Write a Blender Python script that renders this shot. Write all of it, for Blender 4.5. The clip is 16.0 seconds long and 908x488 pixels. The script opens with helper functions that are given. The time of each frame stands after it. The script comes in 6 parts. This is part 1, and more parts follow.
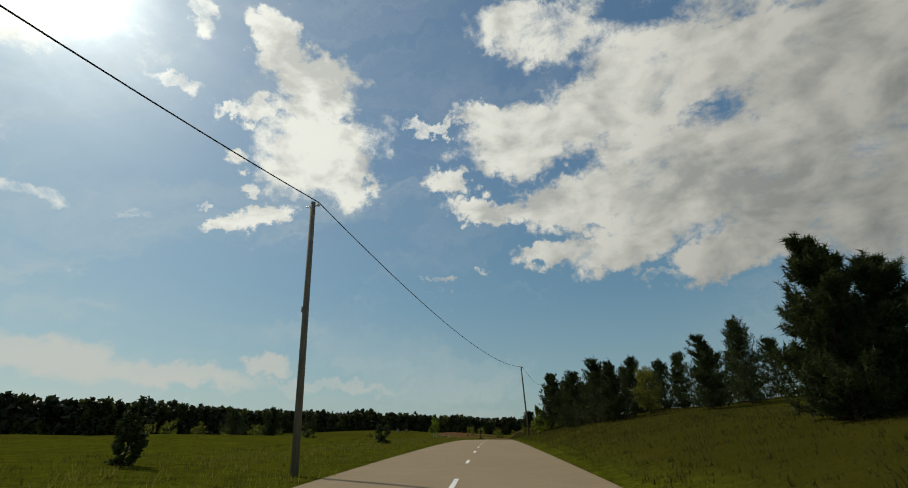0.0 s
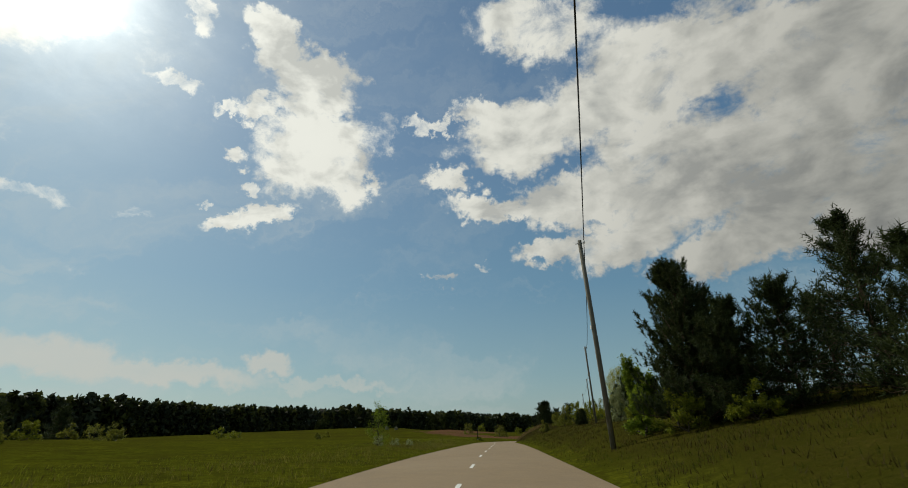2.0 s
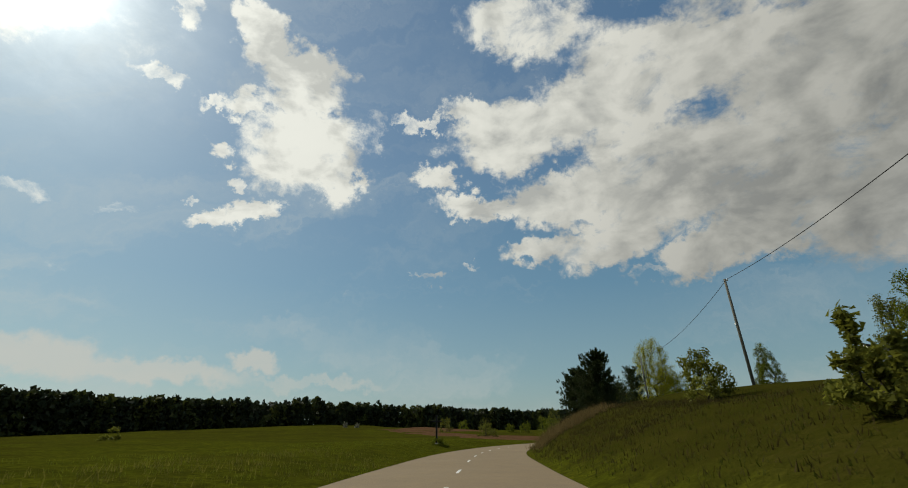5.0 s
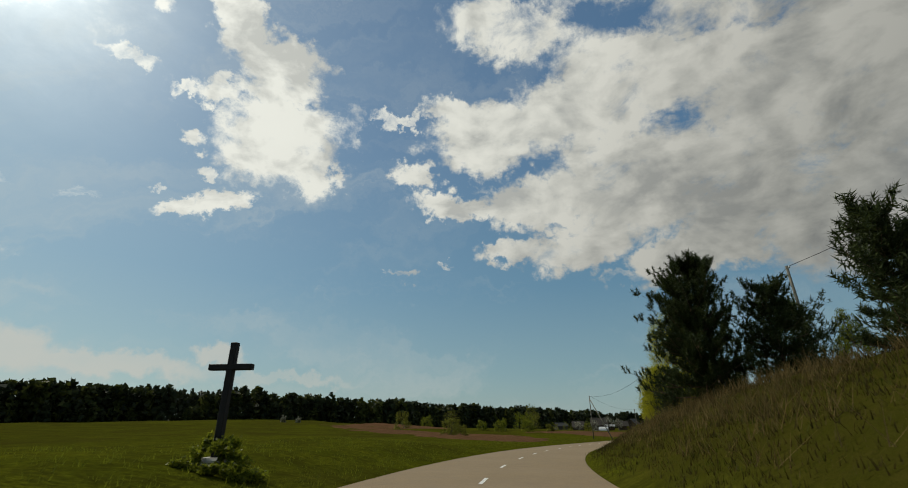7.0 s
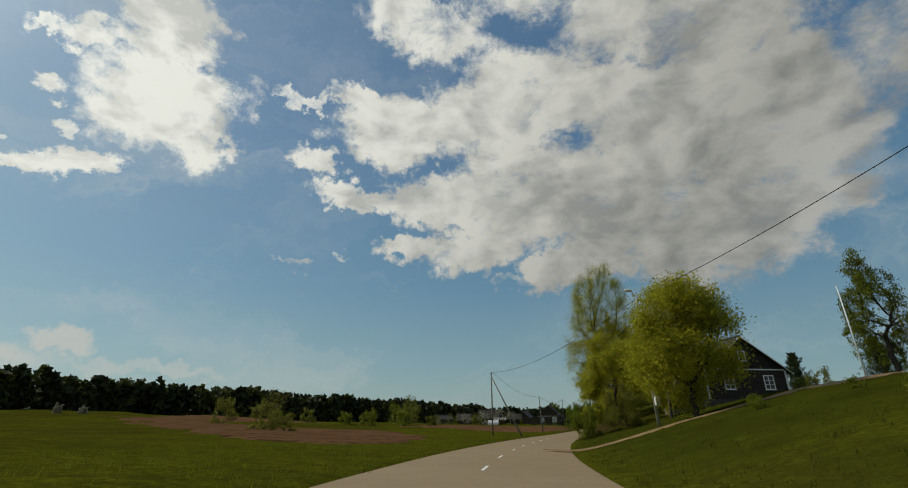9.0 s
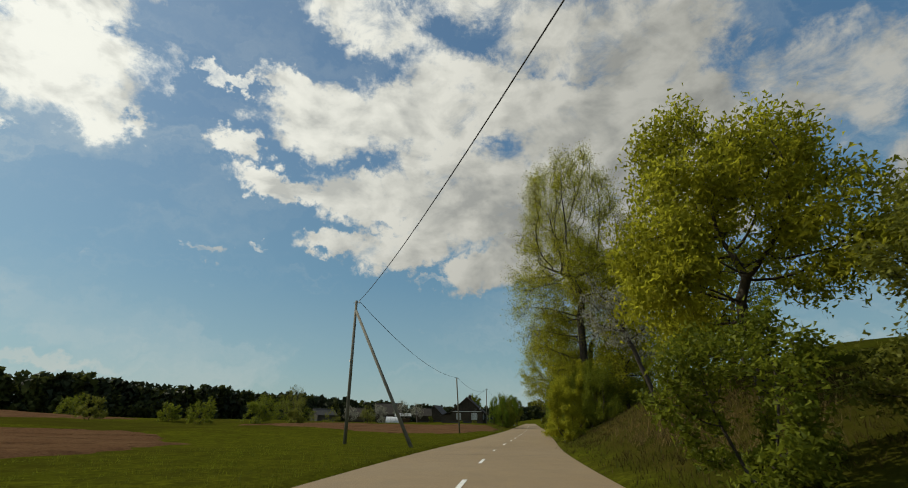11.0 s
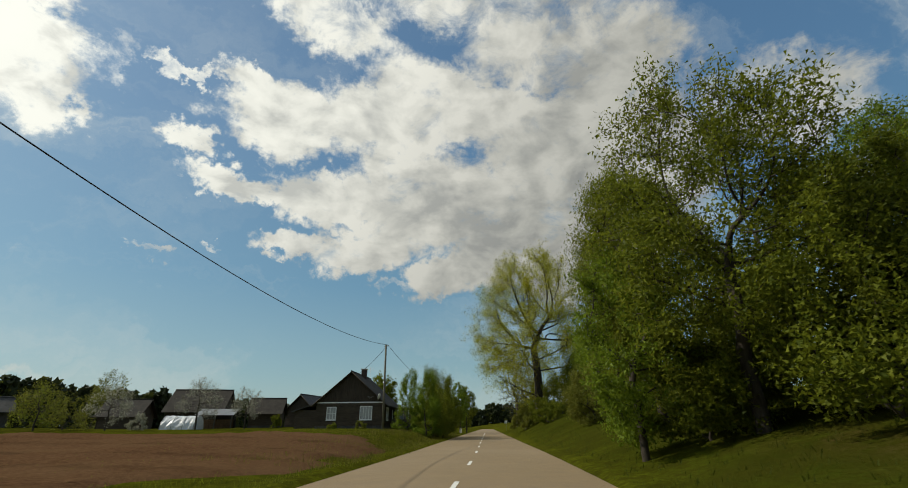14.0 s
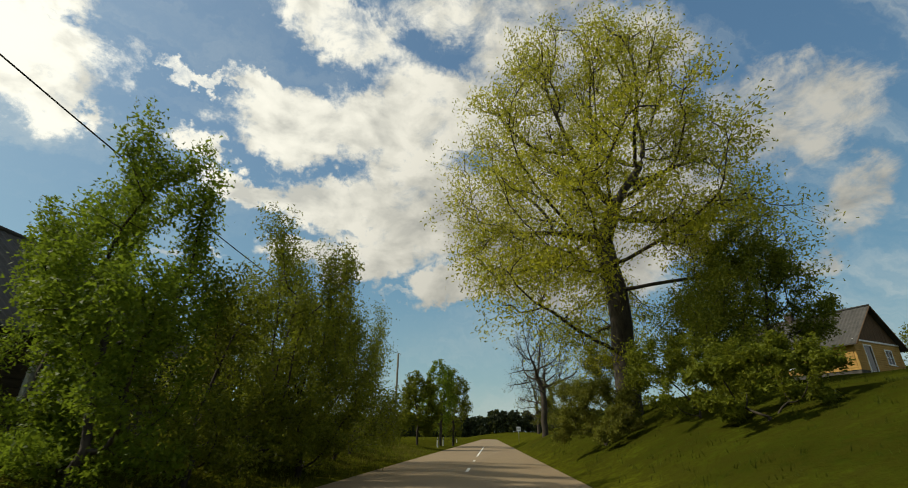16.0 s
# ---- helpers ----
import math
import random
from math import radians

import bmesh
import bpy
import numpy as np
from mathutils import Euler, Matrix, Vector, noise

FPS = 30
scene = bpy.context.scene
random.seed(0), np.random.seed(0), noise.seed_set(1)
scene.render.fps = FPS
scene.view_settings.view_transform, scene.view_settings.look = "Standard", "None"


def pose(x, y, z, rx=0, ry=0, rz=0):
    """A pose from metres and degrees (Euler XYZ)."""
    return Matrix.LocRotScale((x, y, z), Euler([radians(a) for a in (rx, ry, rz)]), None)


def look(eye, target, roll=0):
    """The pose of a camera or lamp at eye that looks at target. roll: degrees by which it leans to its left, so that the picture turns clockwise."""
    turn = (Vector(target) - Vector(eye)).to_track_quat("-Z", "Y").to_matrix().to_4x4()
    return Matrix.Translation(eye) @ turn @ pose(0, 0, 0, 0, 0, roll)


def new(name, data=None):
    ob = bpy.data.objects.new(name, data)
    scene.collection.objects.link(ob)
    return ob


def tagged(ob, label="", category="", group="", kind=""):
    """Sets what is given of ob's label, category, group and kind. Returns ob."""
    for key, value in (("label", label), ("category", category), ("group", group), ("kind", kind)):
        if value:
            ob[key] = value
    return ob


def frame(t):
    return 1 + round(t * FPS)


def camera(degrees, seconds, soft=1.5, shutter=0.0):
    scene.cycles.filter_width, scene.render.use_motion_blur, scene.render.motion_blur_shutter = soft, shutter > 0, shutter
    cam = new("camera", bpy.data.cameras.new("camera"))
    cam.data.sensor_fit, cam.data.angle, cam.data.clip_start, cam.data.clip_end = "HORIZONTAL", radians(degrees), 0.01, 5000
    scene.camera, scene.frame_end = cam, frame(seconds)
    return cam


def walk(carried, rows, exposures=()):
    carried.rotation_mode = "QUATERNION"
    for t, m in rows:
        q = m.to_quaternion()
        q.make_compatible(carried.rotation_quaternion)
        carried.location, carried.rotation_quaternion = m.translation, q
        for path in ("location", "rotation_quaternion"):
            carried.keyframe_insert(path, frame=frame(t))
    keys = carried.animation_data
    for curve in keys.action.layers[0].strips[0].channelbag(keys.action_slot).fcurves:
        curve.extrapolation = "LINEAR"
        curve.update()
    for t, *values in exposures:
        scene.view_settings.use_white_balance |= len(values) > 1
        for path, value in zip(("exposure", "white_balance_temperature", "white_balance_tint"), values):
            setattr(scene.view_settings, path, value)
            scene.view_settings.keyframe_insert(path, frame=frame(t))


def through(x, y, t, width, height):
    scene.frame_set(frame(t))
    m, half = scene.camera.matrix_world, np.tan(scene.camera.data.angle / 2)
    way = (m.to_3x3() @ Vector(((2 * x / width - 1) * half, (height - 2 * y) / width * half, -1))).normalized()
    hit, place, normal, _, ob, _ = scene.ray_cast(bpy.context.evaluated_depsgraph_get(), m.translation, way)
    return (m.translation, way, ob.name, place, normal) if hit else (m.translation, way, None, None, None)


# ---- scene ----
cam = camera(90, 16.0, soft=0.95, shutter=0.04)
# seconds, x, y, z, pitch, roll, yaw
PATH = [
    (0.0, 0.00, 0.00, 1.20, 22.63, -0.47, 0.00),
    (0.5, 0.84, 11.18, 1.34, 22.81, -0.80, 0.35),
    (1.0, 1.66, 22.39, 1.45, 22.62, -0.82, 0.34),
    (1.5, 2.47, 33.64, 1.53, 22.51, -0.80, 0.35),
    (2.0, 3.32, 44.91, 1.57, 22.31, -0.75, 0.05),
    (2.5, 4.22, 56.16, 1.57, 22.31, -0.39, -0.18),
    (3.0, 5.16, 67.34, 1.53, 22.21, -0.66, -0.42),
    (3.5, 6.15, 78.43, 1.44, 22.10, -1.29, -0.79),
    (4.0, 7.22, 89.45, 1.31, 22.22, -1.29, -1.19),
    (4.5, 8.30, 100.37, 1.16, 22.16, -1.07, -1.42),
    (5.0, 9.27, 111.18, 1.00, 22.11, -0.84, -1.50),
    (5.5, 10.14, 121.87, 0.82, 22.05, -0.61, -1.52),
    (6.0, 10.98, 132.45, 0.64, 22.00, -0.39, -1.60),
    (6.5, 11.98, 142.89, 0.45, 21.94, -0.16, -1.90),
    (7.0, 13.40, 153.22, 0.26, 21.95, -0.04, -4.90),
    (7.5, 15.40, 163.49, 0.07, 21.71, 0.42, -8.15),
    (8.0, 18.03, 173.64, -0.11, 21.62, 0.37, -11.93),
    (8.5, 21.30, 183.65, -0.28, 21.43, 0.13, -15.14),
    (9.0, 25.17, 193.52, -0.44, 21.46, 0.03, -18.61),
    (9.5, 29.60, 203.23, -0.60, 21.26, 0.24, -21.35),
    (10.0, 34.51, 212.82, -0.75, 21.32, 0.21, -23.84),
    (10.5, 39.90, 222.31, -0.89, 21.38, 0.19, -26.26),
    (11.0, 45.74, 231.70, -0.99, 21.43, 0.16, -28.54),
    (11.5, 52.03, 240.98, -1.08, 21.49, 0.13, -30.62),
    (12.0, 58.71, 250.15, -1.14, 21.55, 0.10, -32.45),
    (12.5, 65.65, 259.12, -1.18, 21.95, 0.18, -33.85),
    (13.0, 72.72, 267.95, -1.21, 21.85, -0.09, -34.41),
    (13.5, 79.80, 276.72, -1.22, 22.13, -0.25, -34.21),
    (14.0, 86.79, 285.52, -1.22, 22.07, -0.40, -33.76),
    (14.5, 93.71, 294.30, -1.20, 22.63, 0.07, -33.67),
    (15.0, 100.53, 303.02, -1.19, 22.71, 0.30, -33.35),
    (15.5, 107.24, 311.70, -1.17, 22.24, 0.30, -33.09),
    (16.0, 113.86, 320.31, -1.16, 23.06, 0.50, -33.10),
]
walk(cam, [(t, Matrix.Translation((x, y, z)) @ pose(0, 0, 0, 90 + p, 0, yaw) @ pose(0, 0, 0, 0, 0, r))
           for t, x, y, z, p, r, yaw in PATH],
     exposures=[(0, -0.24, 6480, 5), (4, -0.24, 6480, 5), (9.5, -0.27, 6450, 5), (12, 0.04, 6520, 5), (15, 0.06, 6480, 5), (16, 0.14, 6800, 5)])

SUN_AZ, SUN_EL = -51.0, 41.0          # degrees, azimuth clockwise from +y
SUN_DIR = Vector((math.sin(radians(SUN_AZ)) * math.cos(radians(SUN_EL)),
                  math.cos(radians(SUN_AZ)) * math.cos(radians(SUN_EL)), math.sin(radians(SUN_EL))))

# ---------------------------------------------------------------- sky and sun
# clouds: east, up, half width, half height, turn, weight, on a plane square to CLOUD_AHEAD
LEFT_CLOUD = [(-0.546, 0.111, 0.168, 0.115, -8.0, 1), (-0.464, 0.065, 0.066, 0.083, -8.0, 1), (-0.512, 0.233, 0.117, 0.063, -9.0, 0.95), (-0.497, 0.3, 0.122, 0.069, -19.0, 1), (-0.562, 0.39, 0.09, 0.066, -55.0, 1), (-0.587, 0.455, 0.059, 0.043, -29.0, 0.9), (-0.701, 0.001, 0.107, 0.031, -3.0, 0.95), (-0.822, -0.011, 0.079, 0.02, 11.0, 0.85), (-0.759, 0.162, 0.047, 0.029, -26.0, 0.85), (-0.727, 0.078, 0.039, 0.024, -7.0, 0.8), (-0.729, 0.259, 0.053, 0.018, -20.0, 0.75), (-0.641, 0.248, 0.074, 0.035, -9.0, 0.9), (-0.879, 0.04, 0.026, 0.013, -7.0, 0.6), (-0.886, 0.347, 0.079, 0.021, -34.0, 0.6), (-0.766, 0.485, 0.074, 0.042, -42.0, 0.8)]
RIGHT_CLOUD = [(-0.247, 0.148, 0.077, 0.021, -1.0, 0.75), (-0.136, 0.146, 0.07, 0.044, -9.0, 0.9), (-0.068, 0.087, 0.139, 0.085, -13.0, 1), (-0.224, 0.024, 0.056, 0.038, -8.0, 0.9), (-0.128, -0.052, 0.1, 0.033, -10.0, 0.95), (0.033, -0.059, 0.134, 0.059, -1.0, 1), (-0.014, -0.162, 0.093, 0.031, 3.0, 0.85), (0.113, -0.159, 0.151, 0.064, 3.0, 0.95), (0.311, -0.197, 0.091, 0.062, 22.0, 1), (0.417, -0.155, 0.13, 0.072, 14.0, 1), (0.246, -0.035, 0.205, 0.146, -2.0, 1), (0.472, -0.021, 0.24, 0.182, 1.0, 0.92), (0.171, 0.132, 0.217, 0.098, 5.0, 1), (0.005, 0.305, 0.151, 0.07, -6.0, 0.75), (0.282, 0.19, 0.219, 0.102, -10.0, 0.95), (0.469, 0.151, 0.249, 0.124, -10.0, 0.9)]
EAST_CLOUD = [(0.751, 0.162, 0.352, 0.215, 4.0, 1.0), (0.726, -0.085, 0.27, 0.15, 11.0, 1.0), (0.954, -0.011, 0.177, 0.085, 24.0, 0.75), (0.708, 0.373, 0.253, 0.147, 40.0, 0.85), (1.234, 0.411, 0.414, 0.161, 23.0, 0.75), (1.608, 0.245, 0.202, 0.162, 39.0, 0.75), (1.478, 0.0, 0.169, 0.051, 21.0, 0.6), (0.54, 0.367, 0.319, 0.148, 11.0, 0.8), (0.372, 0.419, 0.367, 0.094, 12.0, 0.7)]
WISPS_CLOUD = [(-1.33, 0.629, 0.323, 0.102, -19.0, 0.95), (-1.068, 0.05, 0.109, 0.019, -11.0, 0.4), (-1.439, 0.155, 0.178, 0.027, -19.0, 0.45), (-0.295, -0.197, 0.044, 0.014, -15.0, 0.5), (-0.191, -0.188, 0.04, 0.012, -10.0, 0.45), (0.21, -0.242, 0.067, 0.017, 4.0, 0.5), (-0.766, 0.282, 0.091, 0.043, -36.0, 0.12), (-1.411, 0.311, 0.078, 0.121, -68.0, 0.25), (-0.364, 0.144, 0.042, 0.051, -9.0, 0.4), (-0.94, 0.479, 0.183, 0.06, -46.0, 0.2)]
HORIZON_CLOUD = [(-1.541, -0.314, 0.409, 0.07, -9.0, 0.8), (-1.139, -0.384, 0.421, 0.045, -8.0, 0.75), (-0.779, -0.38, 0.077, 0.035, -3.0, 0.75), (-0.614, -0.44, 0.242, 0.022, -4.0, 0.5)]

CLOUD_AHEAD = Vector((0.2095, 0.8403, 0.5))
CLOUD_EAST = Vector((0.9703, -0.2419, 0.0))
CLOUD_UP = CLOUD_EAST.cross(CLOUD_AHEAD)

world = bpy.data.worlds.new("sky")
scene.world = world
world.use_nodes = True
wt = world.node_tree


def w_node(kind, **props):
    n = wt.nodes.new(kind)
    for k, v in props.items():
        if k == "operation":
            n.operation = v
        elif k == "blend":
            n.data_type, n.blend_type = "RGBA", v
    return n


def w_math(op, a, b=0.0, clamp=False):
    n = w_node("ShaderNodeMath", operation=op)
    n.use_clamp = clamp
    for sock, v in zip(n.inputs, (a, b)):
        if isinstance(v, (int, float)):
            sock.default_value = v
        else:
            wt.links.new(v, sock)
    return n.outputs[0]


def w_dot(a, v):
    n = w_node("ShaderNodeVectorMath", operation="DOT_PRODUCT")
    wt.links.new(a, n.inputs[0])
    n.inputs[1].default_value = v
    return n.outputs["Value"]


def w_step(x, lo, hi):
    n = wt.nodes.new("ShaderNodeMapRange")
    n.interpolation_type = "SMOOTHSTEP"
    n.inputs[1].default_value, n.inputs[2].default_value = lo, hi
    wt.links.new(x, n.inputs[0])
    return n.outputs[0]


def w_noise(vector, scale, detail, rough, distortion=0.0):
    n = wt.nodes.new("ShaderNodeTexNoise")
    n.inputs["Scale"].default_value, n.inputs["Detail"].default_value = scale, detail
    n.inputs["Roughness"].default_value, n.inputs["Distortion"].default_value = rough, distortion
    wt.links.new(vector, n.inputs["Vector"])
    return n


def w_mix(fac, a, b, kind="MIX"):
    n = w_node("ShaderNodeMix", blend=kind)
    for sock, v in ((n.inputs[0], fac), (n.inputs[6], a), (n.inputs[7], b)):
        if isinstance(v, (int, float)):
            sock.default_value = v
        elif isinstance(v, tuple):
            sock.default_value = (*v, 1)
        else:
            wt.links.new(v, sock)
    return n.outputs[2]


def w_ramp(fac, *stops):
    n = wt.nodes.new("ShaderNodeValToRGB")
    el = n.color_ramp.elements
    while len(el) < len(stops):
        el.new(0.5)
    for e, (p, c) in zip(el, stops):
        e.position, e.color = p, (*c, 1)
    wt.links.new(fac, n.inputs[0])
    return n.outputs[0]


def build_sky():
    way = wt.nodes.new("ShaderNodeTexCoord").outputs["Generated"]
    ahead = w_dot(way, CLOUD_AHEAD)
    safe = w_math("MAXIMUM", ahead, 0.05)
    u, v = w_math("DIVIDE", w_dot(way, CLOUD_EAST), safe), w_math("DIVIDE", w_dot(way, CLOUD_UP), safe)
    plane = wt.nodes.new("ShaderNodeCombineXYZ")
    wt.links.new(u, plane.inputs[0])
    wt.links.new(v, plane.inputs[1])
    # ragged cloud edges: the plane is shaken by noise at two sizes
    shake = w_noise(way, 7.0, 6, 0.62)
    sub = w_node("ShaderNodeVectorMath", operation="SUBTRACT")
    wt.links.new(shake.outputs["Color"], sub.inputs[0])
    sub.inputs[1].default_value = (0.5, 0.5, 0.5)
    mul = w_node("ShaderNodeVectorMath", operation="MULTIPLY_ADD")
    wt.links.new(sub.outputs[0], mul.inputs[0])
    mul.inputs[1].default_value = (0.19, 0.16, 0)
    wt.links.new(plane.outputs[0], mul.inputs[2])
    fray = w_noise(way, 34.0, 5, 0.6)
    sub2 = w_node("ShaderNodeVectorMath", operation="SUBTRACT")
    wt.links.new(fray.outputs["Color"], sub2.inputs[0])
    sub2.inputs[1].default_value = (0.5, 0.5, 0.5)
    mul2 = w_node("ShaderNodeVectorMath", operation="MULTIPLY_ADD")
    wt.links.new(sub2.outputs[0], mul2.inputs[0])
    mul2.inputs[1].default_value = (0.11, 0.09, 0)
    wt.links.new(mul.outputs[0], mul2.inputs[2])
    shaken = mul2.outputs[0]

    def cover(blobs, vector):
        total = None
        for bx, by, rx, ry, turn, weight in blobs:
            m = wt.nodes.new("ShaderNodeMapping")
            m.vector_type = "TEXTURE"
            m.inputs["Location"].default_value = (bx, by, 0)
            m.inputs["Rotation"].default_value = (0, 0, radians(turn))
            m.inputs["Scale"].default_value = (rx * 1.24, ry * 1.24, 1)
            wt.links.new(vector, m.inputs["Vector"])
            g = wt.nodes.new("ShaderNodeTexGradient")
            g.gradient_type = "SPHERICAL"
            wt.links.new(m.outputs[0], g.inputs[0])
            one = w_math("MULTIPLY", w_math("MULTIPLY", g.outputs["Fac"], 1.9, True), weight)
            total = one if total is None else w_math("MAXIMUM", total, one)
        return total

    dense = cover(LEFT_CLOUD + RIGHT_CLOUD, shaken)
    thin = cover(EAST_CLOUD + WISPS_CLOUD, shaken)
    low = cover(HORIZON_CLOUD, shaken)
    # billows lie flatter than they are wide
    flat = wt.nodes.new("ShaderNodeMapping")
    flat.inputs["Rotation"].default_value = (0, radians(7), 0)
    flat.inputs["Scale"].default_value = (0.85, 0.85, 1.35)
    wt.links.new(way, flat.inputs["Vector"])
    flat = flat.outputs[0]
    puff = w_noise(flat, 13.0, 12, 0.68, 0.3).outputs["Fac"]
    broad = w_noise(way, 3.2, 5, 0.6).outputs["Fac"]
    # the same broken cover goes on behind and above
    outside = w_math("MAXIMUM", w_step(v, 0.55, 0.85), w_math("SUBTRACT", 1.0, w_step(ahead, 0.1, 0.35)))
    rest = w_math("MULTIPLY", outside, w_step(broad, 0.42, 0.62))
    mass = w_math("MAXIMUM", w_math("MAXIMUM", dense, thin), rest)
    field = w_math("ADD", w_math("MULTIPLY", mass, 1.28), w_math("MULTIPLY", w_math("SUBTRACT", puff, 0.56), 2.4))
    density = w_step(field, 0.18, 1.02)
    near = w_step(w_dot(way, SUN_DIR), 0.45, 1.0)
    body = w_noise(flat, 4.6, 7, 0.55, 0.4).outputs["Fac"]
    # the side of each billow that faces the sun is the brighter one
    toward = w_node("ShaderNodeVectorMath", operation="ADD")
    wt.links.new(flat, toward.inputs[0])
    toward.inputs[1].default_value = SUN_DIR * 0.035
    relief = w_math("SUBTRACT", w_noise(flat, 10.0, 5, 0.55, 0.3).outputs["Fac"], w_noise(toward.outputs[0], 10.0, 5, 0.55, 0.3).outputs["Fac"])
    shade = w_math("ADD", w_math("ADD", w_math("MULTIPLY", body, 0.95), w_math("MULTIPLY", puff, 0.22)), w_math("MULTIPLY", relief, 1.1))
    grey = w_ramp(shade, (0.36, (0.56, 0.555, 0.535)), (0.56, (0.77, 0.75, 0.70)), (0.76, (0.98, 0.945, 0.875)))
    lit = w_ramp(shade, (0.36, (0.70, 0.68, 0.63)), (0.6, (1.12, 1.08, 0.99)))
    cloud = w_mix(near, grey, lit)
    dim = w_ramp(w_dot(way, SUN_DIR), (0.0, (0.62, 0.63, 0.645)), (0.13, (0.56, 0.565, 0.565)), (0.38, (0.79, 0.79, 0.785)), (0.6, (1.03, 1.03, 1.02)))
    cloud = w_mix(1.0, cloud, dim, "MULTIPLY")
    sky = wt.nodes.new("ShaderNodeTexSky")
    sky.sky_type, sky.sun_disc = "NISHITA", False
    sky.sun_elevation, sky.sun_rotation = radians(SUN_EL), radians(SUN_AZ)
    sky.dust_density, sky.air_density = 1.5, 1.0
    up = wt.nodes.new("ShaderNodeSeparateXYZ")
    wt.links.new(way, up.inputs[0])
    air = w_ramp(up.outputs[2], (0.0, (0.52, 0.66, 0.66)), (0.10, (0.36, 0.545, 0.62)), (0.28, (0.195, 0.39, 0.57)),
                 (0.55, (0.13, 0.275, 0.49)), (1.0, (0.09, 0.19, 0.38)))
    base = w_mix(0.7, w_mix(1.0, sky.outputs[0], (0.072, 0.085, 0.084), "MULTIPLY"), air)
    # thin high cirrus, drawn out sideways
    drawn = wt.nodes.new("ShaderNodeMapping")
    drawn.inputs["Rotation"].default_value = (0, 0, radians(-14))
    drawn.inputs["Scale"].default_value = (0.8, 3.4, 1)
    wt.links.new(shaken, drawn.inputs["Vector"])
    cirrus = w_math("MULTIPLY", w_step(w_noise(drawn.outputs[0], 1.9, 7, 0.6, 0.6).outputs["Fac"], 0.44, 0.8), 0.5)
    base = w_mix(cirrus, base, (0.66, 0.70, 0.69))
    base = w_mix(w_math("MULTIPLY", w_step(w_math("ADD", low, w_math("MULTIPLY", w_math("SUBTRACT", puff, 0.5), 0.5)), 0.1, 0.9), 0.85), base, (0.74, 0.72, 0.655))
    col = w_mix(density, base, cloud)
    # brightness round the hidden sun
    glow = w_math("POWER", w_math("MAXIMUM", w_dot(way, SUN_DIR), 0.0), 60.0)
    veil = w_math("MULTIPLY", w_math("POWER", w_math("MAXIMUM", w_dot(way, SUN_DIR), 0.0), 3.0), 0.17)
    col = w_mix(1.0, col, w_mix(1.0, w_mix(1.0, (1.0, 0.98, 0.92), w_math("ADD", w_math("MULTIPLY", glow, w_math("MULTIPLY", puff, 0.9)), w_math("MULTIPLY", w_math("POWER", glow, 6.0), 1.6)), "MULTIPLY"),
                                w_mix(1.0, (0.8, 0.9, 1.0), veil, "MULTIPLY"), "ADD"), "ADD")
    back = wt.nodes["Background"]
    wt.links.new(col, back.inputs[0])
    back.inputs[1].default_value = 0.8


build_sky()
sun = new("sun", bpy.data.lights.new("sun", "SUN"))
sun.data.energy, sun.data.angle, sun.data.color = 3.2, radians(0.6), (1.0, 0.93, 0.80)
sun.matrix_world = look((0, 0, 100), Vector((0, 0, 100)) - SUN_DIR)


